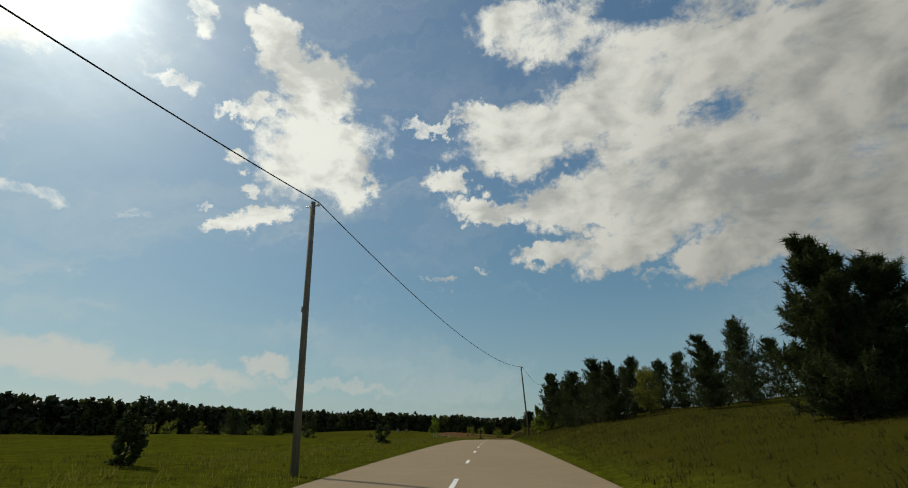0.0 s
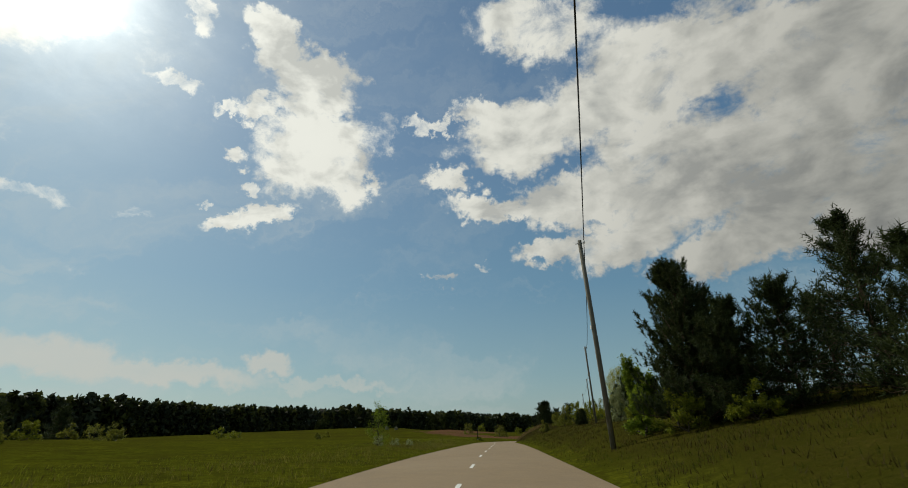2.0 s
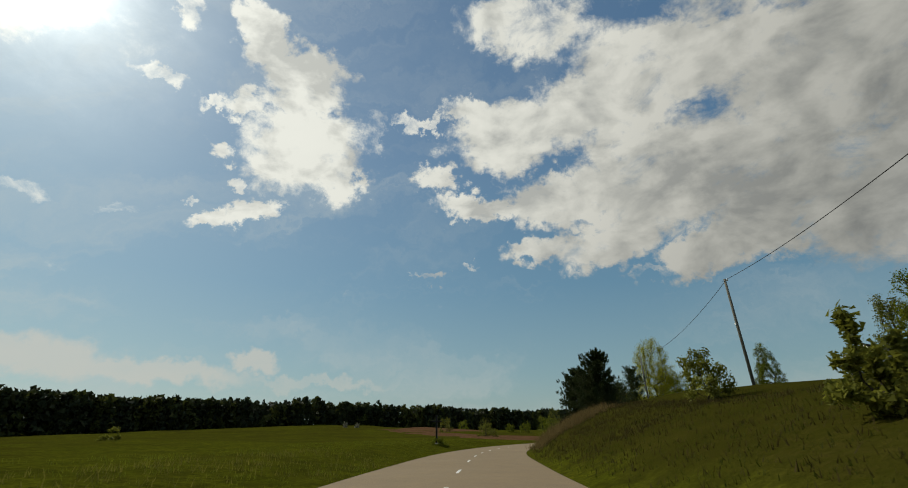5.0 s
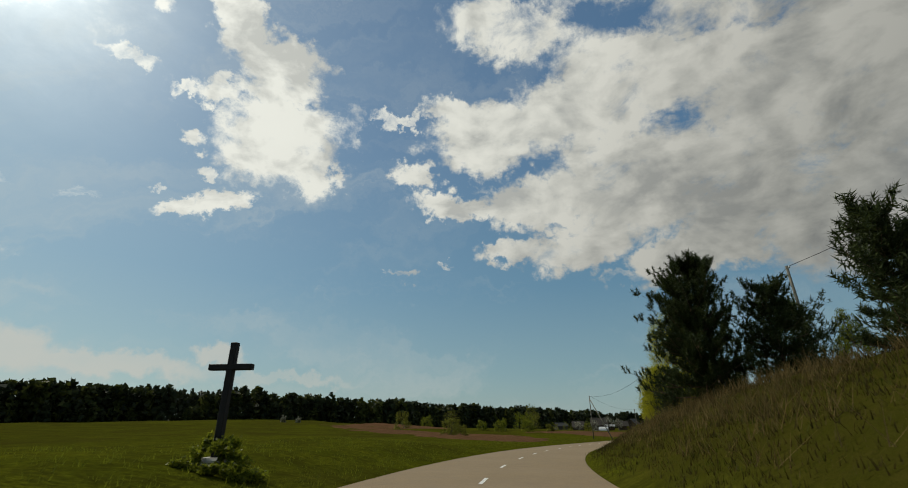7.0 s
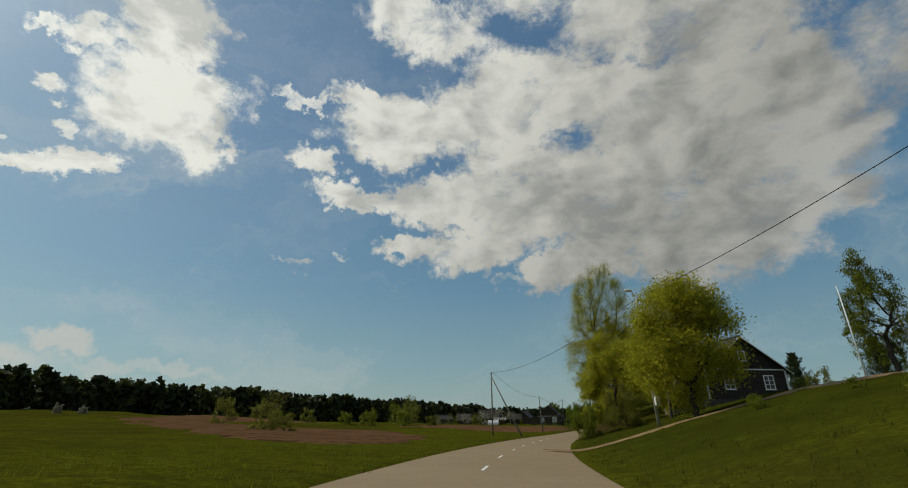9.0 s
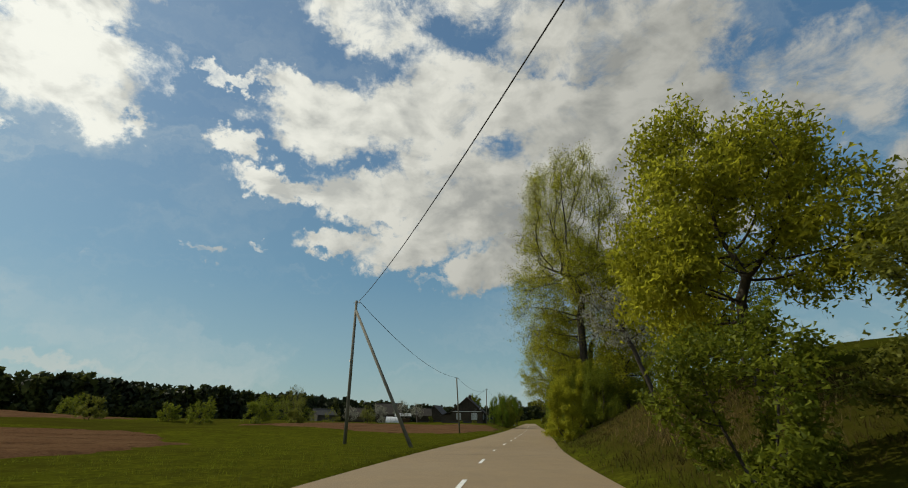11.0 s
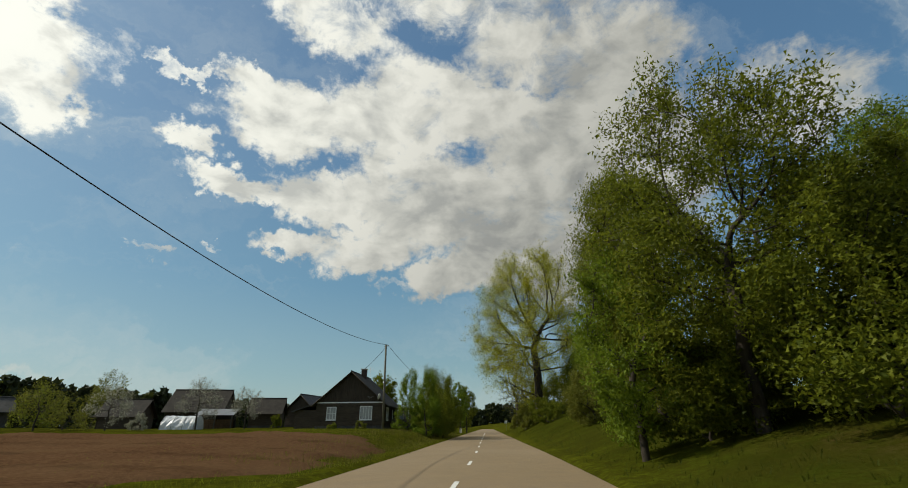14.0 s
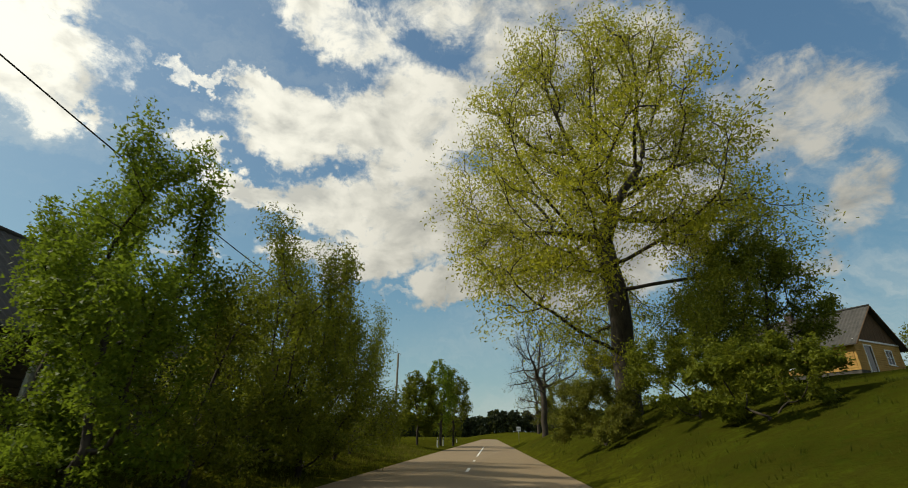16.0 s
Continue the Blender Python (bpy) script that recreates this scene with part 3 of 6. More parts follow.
def build_ground(material):
    from mathutils import geometry
    lat = [-44, -34, -26, -20, -16, -12.5, -10, -8, -6.5, -5.4, -4.6, -3.9, -3.4, -2.9, 2.7, 3.3, 3.8, 4.25, 4.6, 5.0, 5.4, 6.5, 8, 10, 12.5, 16, 20, 26, 34, 44]
    pts = []
    for s in np.arange(-70, AXIS_S[-1] - 5, 2.5):
        pts += [at_road(s, d) for d in lat]
    g = np.array([(x, y) for x in np.arange(-420, 560, 12.0) for y in np.arange(-180, 760, 12.0)])
    g += np.random.RandomState(3).uniform(-2, 2, g.shape)
    s, d, z = road_coords(g)
    pts += [tuple(p) for p in g[np.abs(d) > 50]]
    for r in (900, 1200, 1700, 2500, 3800):
        pts += [(40 + r * math.cos(a), 260 + r * math.sin(a)) for a in np.linspace(0, 2 * math.pi, 48, endpoint=False)]
    v, _, f, *_ = geometry.delaunay_2d_cdt([Vector(p) for p in pts], [], [], 0, 0.01)
    xy = np.array([tuple(p) for p in v])
    z = terrain(xy)
    s, d, rz = road_coords(xy)
    z = np.where((d > -3.05) & (d < 3.95), rz - 0.14, z)
    ob = flat_mesh("ground", np.column_stack([xy, z]), f, material)
    # how much dead straw stands in the grass: most on the unmown right bank of the first stretch, where its dark tone
    # also stands in for lens vignetting
    dry = np.clip((d - 4.5) / 4, 0, 1) * np.clip((200 - s) / 10, 0, 1)
    dry = np.maximum(dry, 0.2 * np.clip((-d - 22) / 20, 0, 1))
    dry = np.maximum(dry, 0.85 * np.clip((d - 4.8) / 1.5, 0, 1) * np.clip((11 - d) / 3, 0, 1) * np.clip((s - 245) / 8, 0, 1) * np.clip((296 - s) / 8, 0, 1))
    att = ob.data.attributes.new("straw", "FLOAT", "POINT")
    att.data.foreach_set("value", dry.astype(np.float32))
    # darker grass on the right: cut lawn's deep green round the cottage and past the limes, with lens vignetting put
    # into the colour there and on the bank before
    lawn_dim = np.clip((d - 4) / 2, 0, 1) * np.clip((s - 204) / 8, 0, 1) * np.clip((420 - s) / 20, 0, 1)
    lawn_dim = np.maximum(lawn_dim, 0.75 * np.clip((d - 4.4) / 3, 0, 1) * np.clip((212 - s) / 8, 0, 1))
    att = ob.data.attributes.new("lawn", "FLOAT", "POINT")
    att.data.foreach_set("value", lawn_dim.astype(np.float32))
    cut = np.clip((d - 5) / 1.2, 0, 1) * np.clip((10.5 - d) / 2, 0, 1) * np.clip((s - 250) / 5, 0, 1) * np.clip((279 - s) / 5, 0, 1)
    cut = np.maximum(cut, 0.8 * np.clip((d - 7) / 1.5, 0, 1) * np.clip((10.5 - d) / 1.5, 0, 1) * np.clip((s - 303) / 3, 0, 1) * np.clip((322 - s) / 3, 0, 1))
    att = ob.data.attributes.new("earth", "FLOAT", "POINT")
    att.data.foreach_set("value", cut.astype(np.float32))
    return tagged(ob, "uneven green spring meadow with dry grass patches", "ground", kind="structure")


def strip(name, s0, s1, d0, d1, lift, material, step=2.0, n=8, crown=0.0):
    """A paved strip along the road between two distances from its axis."""
    ss, dd = np.arange(s0, s1 + .01, step), np.linspace(d0, d1, n)
    verts, faces = [], []
    for s in ss:
        i = min(np.searchsorted(AXIS_S, s), len(AXIS_S) - 1)
        for d in dd:
            verts.append((AXIS[i, 0] + RIGHT[i, 0] * d, AXIS[i, 1] + RIGHT[i, 1] * d, AXIS[i, 2] + lift - crown * abs(d)))
    for a in range(len(ss) - 1):
        for b in range(n - 1):
            k = a * n + b
            faces.append((k, k + 1, k + n + 1, k + n))
    return flat_mesh(name, verts, faces, material)


def part(name, bm_or_mesh, material, parent, label=""):
    """Links a bmesh or mesh as one mesh object under a thing."""
    if isinstance(bm_or_mesh, bmesh.types.BMesh):
        me = bpy.data.meshes.new(name)
        bm_or_mesh.to_mesh(me)
        bm_or_mesh.free()
    else:
        me = bm_or_mesh
    me.name = name
    if material and not me.materials:
        me.materials.append(material)
    ob = new(name, me)
    ob.parent = parent
    return tagged(ob, label)


def raw_mesh(name, verts, faces, smooth=False):
    """A mesh from numpy arrays; faces all with the same number of corners."""
    verts, faces = np.asarray(verts, np.float32), np.asarray(faces, np.int32)
    me = bpy.data.meshes.new(name)
    k = faces.shape[1]
    me.vertices.add(len(verts))
    me.vertices.foreach_set("co", verts.ravel())
    me.loops.add(faces.size)
    me.loops.foreach_set("vertex_index", faces.ravel())
    me.polygons.add(len(faces))
    me.polygons.foreach_set("loop_start", np.arange(0, faces.size, k, dtype=np.int32))
    me.polygons.foreach_set("loop_total", np.full(len(faces), k, dtype=np.int32))
    if smooth:
        me.polygons.foreach_set("use_smooth", np.ones(len(faces), dtype=bool))
    me.update()
    return me


def leaf_cloud(rng, centres, size, droop=0.0, aspect=0.55, vary=0.5, simple=False):
    """Small four-cornered leaves, folded about their rib, at the centres; three-cornered where simple."""
    n = len(centres)
    axis = rng.normal(size=(n, 3))
    axis[:, 2] -= droop
    axis /= np.linalg.norm(axis, axis=1)[:, None]
    side = np.cross(axis, rng.normal(size=(n, 3)))
    side /= np.linalg.norm(side, axis=1)[:, None] + 1e-9
    up = np.cross(side, axis)
    ln = size * (1 - vary / 2 + vary * rng.rand(n))[:, None]
    a = centres - axis * ln * .5
    b = centres + side * ln * aspect * .5 + up * ln * .12
    c = centres + axis * ln * .5
    d = centres - side * ln * aspect * .5 + up * ln * .12
    if simple:
        v = np.stack([a - side * ln * aspect * .4, a + side * ln * aspect * .4, c], 1).reshape(-1, 3)
        return v, np.arange(3 * n).reshape(n, 3)
    v = np.stack([a, b, c, d], 1).reshape(-1, 3)
    f = np.arange(4 * n).reshape(n, 4)
    return v, f


def tube(path, radii, k=6):
    """Verts and quads of a tapering round branch along a path."""
    path, radii = np.asarray(path, float), np.asarray(radii, float)
    t = np.gradient(path, axis=0)
    t /= np.linalg.norm(t, axis=1)[:, None] + 1e-9
    ref = np.where(np.abs(t[:, 2:3]) > 0.9, np.array([[1.0, 0, 0]]), np.array([[0, 0, 1.0]]))
    u = np.cross(t, ref)
    u /= np.linalg.norm(u, axis=1)[:, None] + 1e-9
    w = np.cross(t, u)
    a = np.linspace(0, 2 * math.pi, k, endpoint=False)
    v = path[:, None] + radii[:, None, None] * (np.cos(a)[None, :, None] * u[:, None] + np.sin(a)[None, :, None] * w[:, None])
    n = len(path)
    i, j = np.meshgrid(np.arange(n - 1), np.arange(k), indexing="ij")
    f = np.stack([i * k + j, i * k + (j + 1) % k, (i + 1) * k + (j + 1) % k, (i + 1) * k + j], -1).reshape(-1, 4)
    return v.reshape(-1, 3), f


def join(pieces):
    vs, fs, base = [], [], 0
    for v, f in pieces:
        vs.append(v)
        fs.append(np.asarray(f) + base)
        base += len(v)
    return np.vstack(vs), np.vstack(fs)


def grow(rng, start, way, length, radius, depth, spread=0.75, lift=0.15, kids=4, wiggle=0.12, shrink=0.62, out=None, tips=None, first=0.3):
    """A branch with its side branches; gathers tubes, and places along the outer twigs for leaves."""
    n = 6 if depth > 1 else 4
    p, d, path = np.array(start, float), np.array(way, float), []
    d /= np.linalg.norm(d)
    for i in range(n + 1):
        path.append(p.copy())
        d = d + rng.normal(size=3) * wiggle + np.array([0, 0, lift * 0.25])
        d /= np.linalg.norm(d)
        p = p + d * length / n
    path = np.array(path)
    rad = radius * np.linspace(1, 0.45 if depth > 0 else 0.25, n + 1)
    out.append(tube(path, rad, 8 if depth > 2 else (5 if depth > 0 else 3)))
    if depth <= 1:
        for i in range(1, n + 1):
            tips.append(path[i])
    elif depth == 2:
        tips.extend(path[3:])
    if depth == 0:
        return
    for j in range(kids):
        u = first + (1 - first) * (j + rng.rand() * 0.8) / kids
        i = min(int(u * n), n - 1)
        base = path[i] + (path[i + 1] - path[i]) * (u * n - i)
        main = path[i + 1] - path[i]
        main /= np.linalg.norm(main)
        side = np.cross(main, rng.normal(size=3))
        side /= np.linalg.norm(side) + 1e-9
        w = main * (1 - spread * .6) + side * spread + np.array([0, 0, lift])
        grow(rng, base, w, length * shrink * (0.75 + 0.5 * rng.rand()), max(rad[i] * 0.55, 0.008), depth - 1, spread, lift, kids, wiggle, shrink, out, tips, 0.25)


def place(name, x, y, label, category, group="", sink=0.05, turn=0.0, z=None):
    root = new(name)
    root.empty_display_size = 0.3
    root.location = (x, y, (floor_z(x, y) if z is None else z) - sink)
    root.rotation_euler = (0, 0, turn)
    return tagged(root, label, category, group)


def colonize(rng, targets, trunk_path, step, reach, kill, rounds=140):
    """Branches that grow step by step towards the targets they are nearest to; returns nodes and parents."""
    nodes = [np.array(q, float) for q in trunk_path]
    parent = [-1] + list(range(len(trunk_path) - 1))
    T = np.array(targets, float)
    P = np.array(nodes)
    d = np.linalg.norm(T[:, None] - P[None], axis=2)
    near, dist = d.argmin(1), d.min(1)
    alive = np.ones(len(T), bool)
    for _ in range(rounds):
        use = alive & (dist < reach)
        if not use.any():
            if not alive.any():
                break
            use = alive & (dist <= dist[alive].min() + step)
        ids, inv = np.unique(near[use], return_inverse=True)
        P = np.array(nodes)
        way = T[use] - P[near[use]]
        way /= np.linalg.norm(way, axis=1)[:, None] + 1e-9
        acc = np.zeros((len(ids), 3))
        np.add.at(acc, inv, way)
        acc += rng.normal(size=acc.shape) * 0.25
        acc /= np.linalg.norm(acc, axis=1)[:, None] + 1e-9
        fresh = P[ids] + acc * step
        start = len(nodes)
        nodes.extend(fresh)
        parent.extend(int(i) for i in ids)
        d = np.linalg.norm(T[:, None] - fresh[None], axis=2)
        k = d.argmin(1)
        m = d[np.arange(len(T)), k]
        better = m < dist
        near[better] = start + k[better]
        dist[better] = m[better]
        alive &= dist > kill
    return np.array(nodes), np.array(parent)


def limbs_of(nodes, parent, thick, thin=0.012, sides=(10, 6, 3)):
    """Tubes along the chains of a branch skeleton, thicker where more twigs hang on it; also each node's radius."""
    n = len(nodes)
    load = np.zeros(n)
    kids = [[] for _ in range(n)]
    for i in range(n - 1, 0, -1):
        if load[i] == 0:
            load[i] = 1.0
        load[parent[i]] += load[i]
        kids[parent[i]].append(i)
    rad = np.maximum(thin, thick * (load / load[0]) ** 0.5)
    out, todo = [], [(0, None)]
    while todo:
        i, before = todo.pop()
        chain, r = ([], []) if before is None else ([nodes[before]], [min(rad[before], rad[i] * 1.15)])
        while True:
            chain.append(nodes[i])
            r.append(rad[i])
            if not kids[i]:
                break
            order = sorted(kids[i], key=lambda k: -load[k])
            for k in order[1:]:
                todo.append((k, i))
            i = order[0]
        if len(chain) > 1:
            big = max(r)
            out.append(tube(chain, np.array(r) * np.linspace(1, 0.75, len(r)), sides[0] if big > thick * .5 else (sides[1] if big > thick * .15 else sides[2])))
    return out, rad


def broadleaf(x, y, height, width, leaf="spring", seed=0, trunk=None, clear=0.2, leaves=9000, size=0.16, kids=5, depth=3, lift=0.2, droop=0.3,
              label="broadleaf tree in thin spring leaf", name="broadleaf_tree", group="roadside trees", stems=1, lean=(0, 0), spread=0.8, bark="bark", clump=None, category="tree",
              peak=0.4, lumps=7, fork=0.35):
    """A tree whose limbs fill a lumpy, uneven crown."""
    rng = np.random.RandomState(seed)
    root = place(name, x, y, label, category, group, 0.15)
    trunk = (trunk or height * 0.022) * 0.75
    z0 = height * clear
    # the crown: one large body and several lobes set off it
    count = 1700 if height > 20 else 900 if height > 9 else (520 if height > 5 else 300)
    lobes = [(np.array([0, 0, 0.5]), 0.36)]
    for k in range(lumps):
        a, q = k * 2.4 + rng.rand() * 1.2, 0.12 + 0.78 * (k + 0.5) / lumps
        out_r = 0.30 * (1 - 0.6 * max(0, q - peak) / (1 - peak)) * rng.uniform(0.75, 1.15)
        lobes.append((np.array([math.cos(a) * out_r, math.sin(a) * out_r, q]), rng.uniform(0.15, 0.22)))
    pts = []
    while len(pts) < count:
        c, r = lobes[rng.randint(len(lobes))]
        d = rng.normal(size=3)
        d *= r * rng.rand() ** 0.28 / np.linalg.norm(d)
        q = c + d * np.array([1, 1, 0.95])
        flat = math.hypot(q[0], q[1])
        edge = 0.5 * math.sin(math.pi * min(1, max(0.0, 0.16 + 0.84 * q[2])) ** 0.85) ** 0.55
        if 0 <= q[2] <= 1 and flat < edge:
            pts.append((q[0] * width, q[1] * width, z0 + q[2] * (height - z0)))
    pts = np.array(pts)
    pts[:, 0] += lean[0] * pts[:, 2]
    pts[:, 1] += lean[1] * pts[:, 2]
    top = z0 + (height - z0) * fork
    n = 7
    stem = np.array([(rng.normal() * .012 * height * (i / n) + lean[0] * top * i / n, rng.normal() * .012 * height * (i / n) + lean[1] * top * i / n, top * i / n) for i in range(n + 1)])
    step = max(0.16, min(width, height) / 32)
    nodes, parent = colonize(rng, pts, stem, step, step * 9, step * 1.9)
    tubes, rad = limbs_of(nodes, parent, trunk, 0.006 + 0.0006 * height)
    ends = np.nonzero((rad < max(trunk * 0.16, np.percentile(rad, 60) * 1.01)) & (nodes[:, 2] > z0 * 0.6))[0]
    # fine twigs off the thin branches
    tw, tips = [], [nodes[ends]]
    pick = ends[rng.randint(len(ends), size=min(len(ends) * 2, 2400))]
    outward = nodes[pick] - np.array([lean[0] * height * .5, lean[1] * height * .5, z0 + (height - z0) * 0.4])
    outward /= np.linalg.norm(outward, axis=1)[:, None] + 1e-9
    way = outward + rng.normal(size=outward.shape) * 0.7 + np.array([0, 0, 0.25 - droop * 0.35])
    way /= np.linalg.norm(way, axis=1)[:, None]
    ln = step * rng.uniform(1.2, 3.2, len(pick))[:, None]
    mid = nodes[pick] + way * ln * .5 + rng.normal(size=way.shape) * 0.08 * ln
    end = nodes[pick] + way * ln + np.array([0, 0, -0.15]) * ln * droop
    thin = 0.004 + 0.0005 * height
    sd = np.cross(way, np.array([0.3, 0.2, 1.0]))
    sd /= np.linalg.norm(sd, axis=1)[:, None] + 1e-9
    v = np.stack([nodes[pick] - sd * thin, nodes[pick] + sd * thin, mid + sd * thin * .8, mid - sd * thin * .8, end + sd * thin * .4, end - sd * thin * .4], 1).reshape(-1, 3)
    b = np.arange(len(pick))[:, None] * 6
    f = np.vstack([b + np.array([[0, 1, 2, 3]]), b + np.array([[3, 2, 4, 5]])])
    tubes.append((v, f))
    tips.extend([mid, end, end])
    v, f = join(tubes)
    part("trunk", raw_mesh("trunk", v, f, True), M[bark], root)
    tips = np.vstack(tips)
    if leaves:
        clump = clump or min(0.3, max(0.1, step * 0.75))
        c = tips[rng.randint(len(tips), size=leaves)] + rng.normal(size=(leaves, 3)) * clump * np.array([1, 1, 0.8 + droop * 0.3])
        c[:, 2] = np.maximum(c[:, 2], 0.15)
        v, f = leaf_cloud(rng, c, size * 1.25, droop, 0.62, simple=True)
        part("crown", raw_mesh("crown", v, f), M[leaf], root)
    return root


def bush(x, y, height, width, leaf="green", seed=0, leaves=3500, size=0.12, label="dense leafy roadside bush", group="roadside bushes", name="bush"):
    """Many stems from the ground, leafy from foot to top, with a lumpy outline."""
    rng = np.random.RandomState(seed)
    root = place(name, x, y, label, "bush", group, 0.1)
    lobes = [(np.array([0, 0, 0.32]), 0.36), (np.array([0, 0, 0.12]), 0.4)]
    for k in range(9):
        a = k * 2.4 + rng.rand()
        q = rng.uniform(0.05, 0.82)
        lobes.append((np.array([math.cos(a) * 0.32 * (1.1 - q * .75), math.sin(a) * 0.32 * (1.1 - q * .75), q]), rng.uniform(0.11, 0.19)))
    count = 110 if height < 2 else 190 if height < 4 else 300 if height < 8 else 800
    pts = []
    while len(pts) < count:
        c, r = lobes[rng.randint(len(lobes))]
        d = rng.normal(size=3)
        q = c + d * r * rng.rand() ** 0.3 / np.linalg.norm(d)
        if 0.02 < q[2] <= 1 and math.hypot(q[0], q[1]) < 0.5:
            pts.append((q[0] * width, q[1] * width, q[2] * height))
    pts = np.array(pts)
    pts[:, 2] *= height / pts[:, 2].max()
    step = max(0.06, min(width, height) / 22)
    stem = [(0, 0, 0), (rng.normal() * .03, rng.normal() * .03, height * .05), (rng.normal() * .05, rng.normal() * .05, height * .1)]
    nodes, parent = colonize(rng, pts, stem, step, step * 9, step * 1.8, 60)
    tubes, rad = limbs_of(nodes, parent, 0.02 + height * 0.012, 0.004 + 0.001 * height, (5, 3, 3))
    v, f = join(tubes)
    part("stem", raw_mesh("stem", v, f, True), M["bark"], root)
    ends = np.nonzero(rad < np.percentile(rad, 85))[0]
    tips = nodes[ends]
    out = tips - np.array([0, 0, height * 0.3])
    out /= np.linalg.norm(out, axis=1)[:, None] + 1e-9
    shoots = tips + (out * 0.6 + np.array([0, 0, 0.55])) * step * rng.uniform(0.8, 2.8, (len(tips), 1))
    tips = np.vstack([tips, shoots, 0.5 * (tips + shoots)])
    c = tips[rng.randint(len(tips), size=leaves)] + rng.normal(size=(leaves, 3)) * step * 0.75
    c[:, 2] = np.maximum(c[:, 2], 0.05)
    v, f = leaf_cloud(rng, c, size * 1.1, 0.1, 0.7, simple=True)
    part("crown", raw_mesh("crown", v, f), M[leaf], root)
    return root


def pine(x, y, height, width, seed=0, leaves=9000, clear=0.04, label="dense dark green Scots pine on the grassy bank", group="pines on the bank", shape=0.9, size=0.23):
    """Whorls of limbs that turn up at their ends, with bottle-brush needle shoots."""
    rng = np.random.RandomState(seed)
    root = place("pine_tree", x, y, label, "tree", group, 0.15)
    n = 10
    path = np.array([(rng.normal() * 0.012 * height * (i / n), rng.normal() * 0.012 * height * (i / n), height * 0.97 * i / n) for i in range(n + 1)])
    out, tips, ways = [tube(path, height * 0.018 * np.linspace(1, 0.1, n + 1), 9)], [], []
    rows = max(9, int(height * 2.7))
    lop = rng.uniform(0.75, 1.2, 8)
    for j in range(rows):
        u = clear + (0.95 - clear) * (j + 0.35 * rng.rand()) / rows
        q = (u - clear) / (1 - clear)
        reach = width * 0.5 * (min(1.0, 0.88 + 0.9 * q) * (1 - q) ** shape + 0.06)
        for k in range(rng.randint(7, 11)):
            a = rng.rand() * 6.283
            rr = reach * rng.uniform(0.6, 1.15) * lop[int(a / 6.284 * 8)]
            z = u * height
            base = np.array([np.interp(z, path[:, 2], path[:, 0]), np.interp(z, path[:, 2], path[:, 1]), z])
            m = 6
            t = np.linspace(0, 1, m + 1)
            line = base + np.stack([math.cos(a) * rr * t, math.sin(a) * rr * t, rr * ((-0.08 + 0.2 * q) * t + (0.24 + 0.42 * q) * t ** 2.4)], 1) + rng.normal(size=(m + 1, 3)) * 0.035 * rr * t[:, None]
            out.append(tube(line, max(0.010, height * 0.0045 * (1 - 0.6 * q)) * np.linspace(1, 0.3, m + 1), 3))
            for i in range(1, m + 1):
                for s in range(3):
                    side = rng.normal(size=3) * np.array([1, 1, 0.25])
                    side /= np.linalg.norm(side)
                    e = line[i] + side * rr * 0.3 * rng.rand() * (1.1 - 0.5 * t[i])
                    tips.append(e)
                    ways.append(np.array([math.cos(a) * 0.35, math.sin(a) * 0.35, 0.75 + 0.4 * t[i]]) + side * 0.3)
    for i in range(5):
        tips.append(path[-1] - np.array([0, 0, 0.11 * i]))
        ways.append(np.array([rng.normal() * .2, rng.normal() * .2, 1.0]))
    part("trunk", raw_mesh("trunk", *join(out), True), M["pinebark"], root)
    tips, ways = np.array(tips), np.array(ways)
    ways /= np.linalg.norm(ways, axis=1)[:, None]
    per = max(9, leaves * 2 // len(tips))
    idx = np.repeat(np.arange(len(tips)), per)
    shoot = 0.10 + 0.035 * height * (0.6 + 0.8 * rng.rand(len(tips)))[:, None]
    # needle tufts set round each upright shoot
    c = tips[idx] + ways[idx] * (rng.rand(len(idx), 1) * shoot[idx])
    ax = ways[idx] * 0.6 + rng.normal(size=(len(idx), 3)) * 0.6
    ax /= np.linalg.norm(ax, axis=1)[:, None]
    sd = np.cross(ax, rng.normal(size=ax.shape))
    sd /= np.linalg.norm(sd, axis=1)[:, None] + 1e-9
    ln = size * (0.6 + 0.7 * rng.rand(len(idx), 1))
    v = np.stack([c - sd * ln * .09, c + sd * ln * .09, c + ax * ln], 1).reshape(-1, 3)
    part("crown", raw_mesh("crown", v, np.arange(len(v)).reshape(-1, 3)), M["pine"], root)
    return root


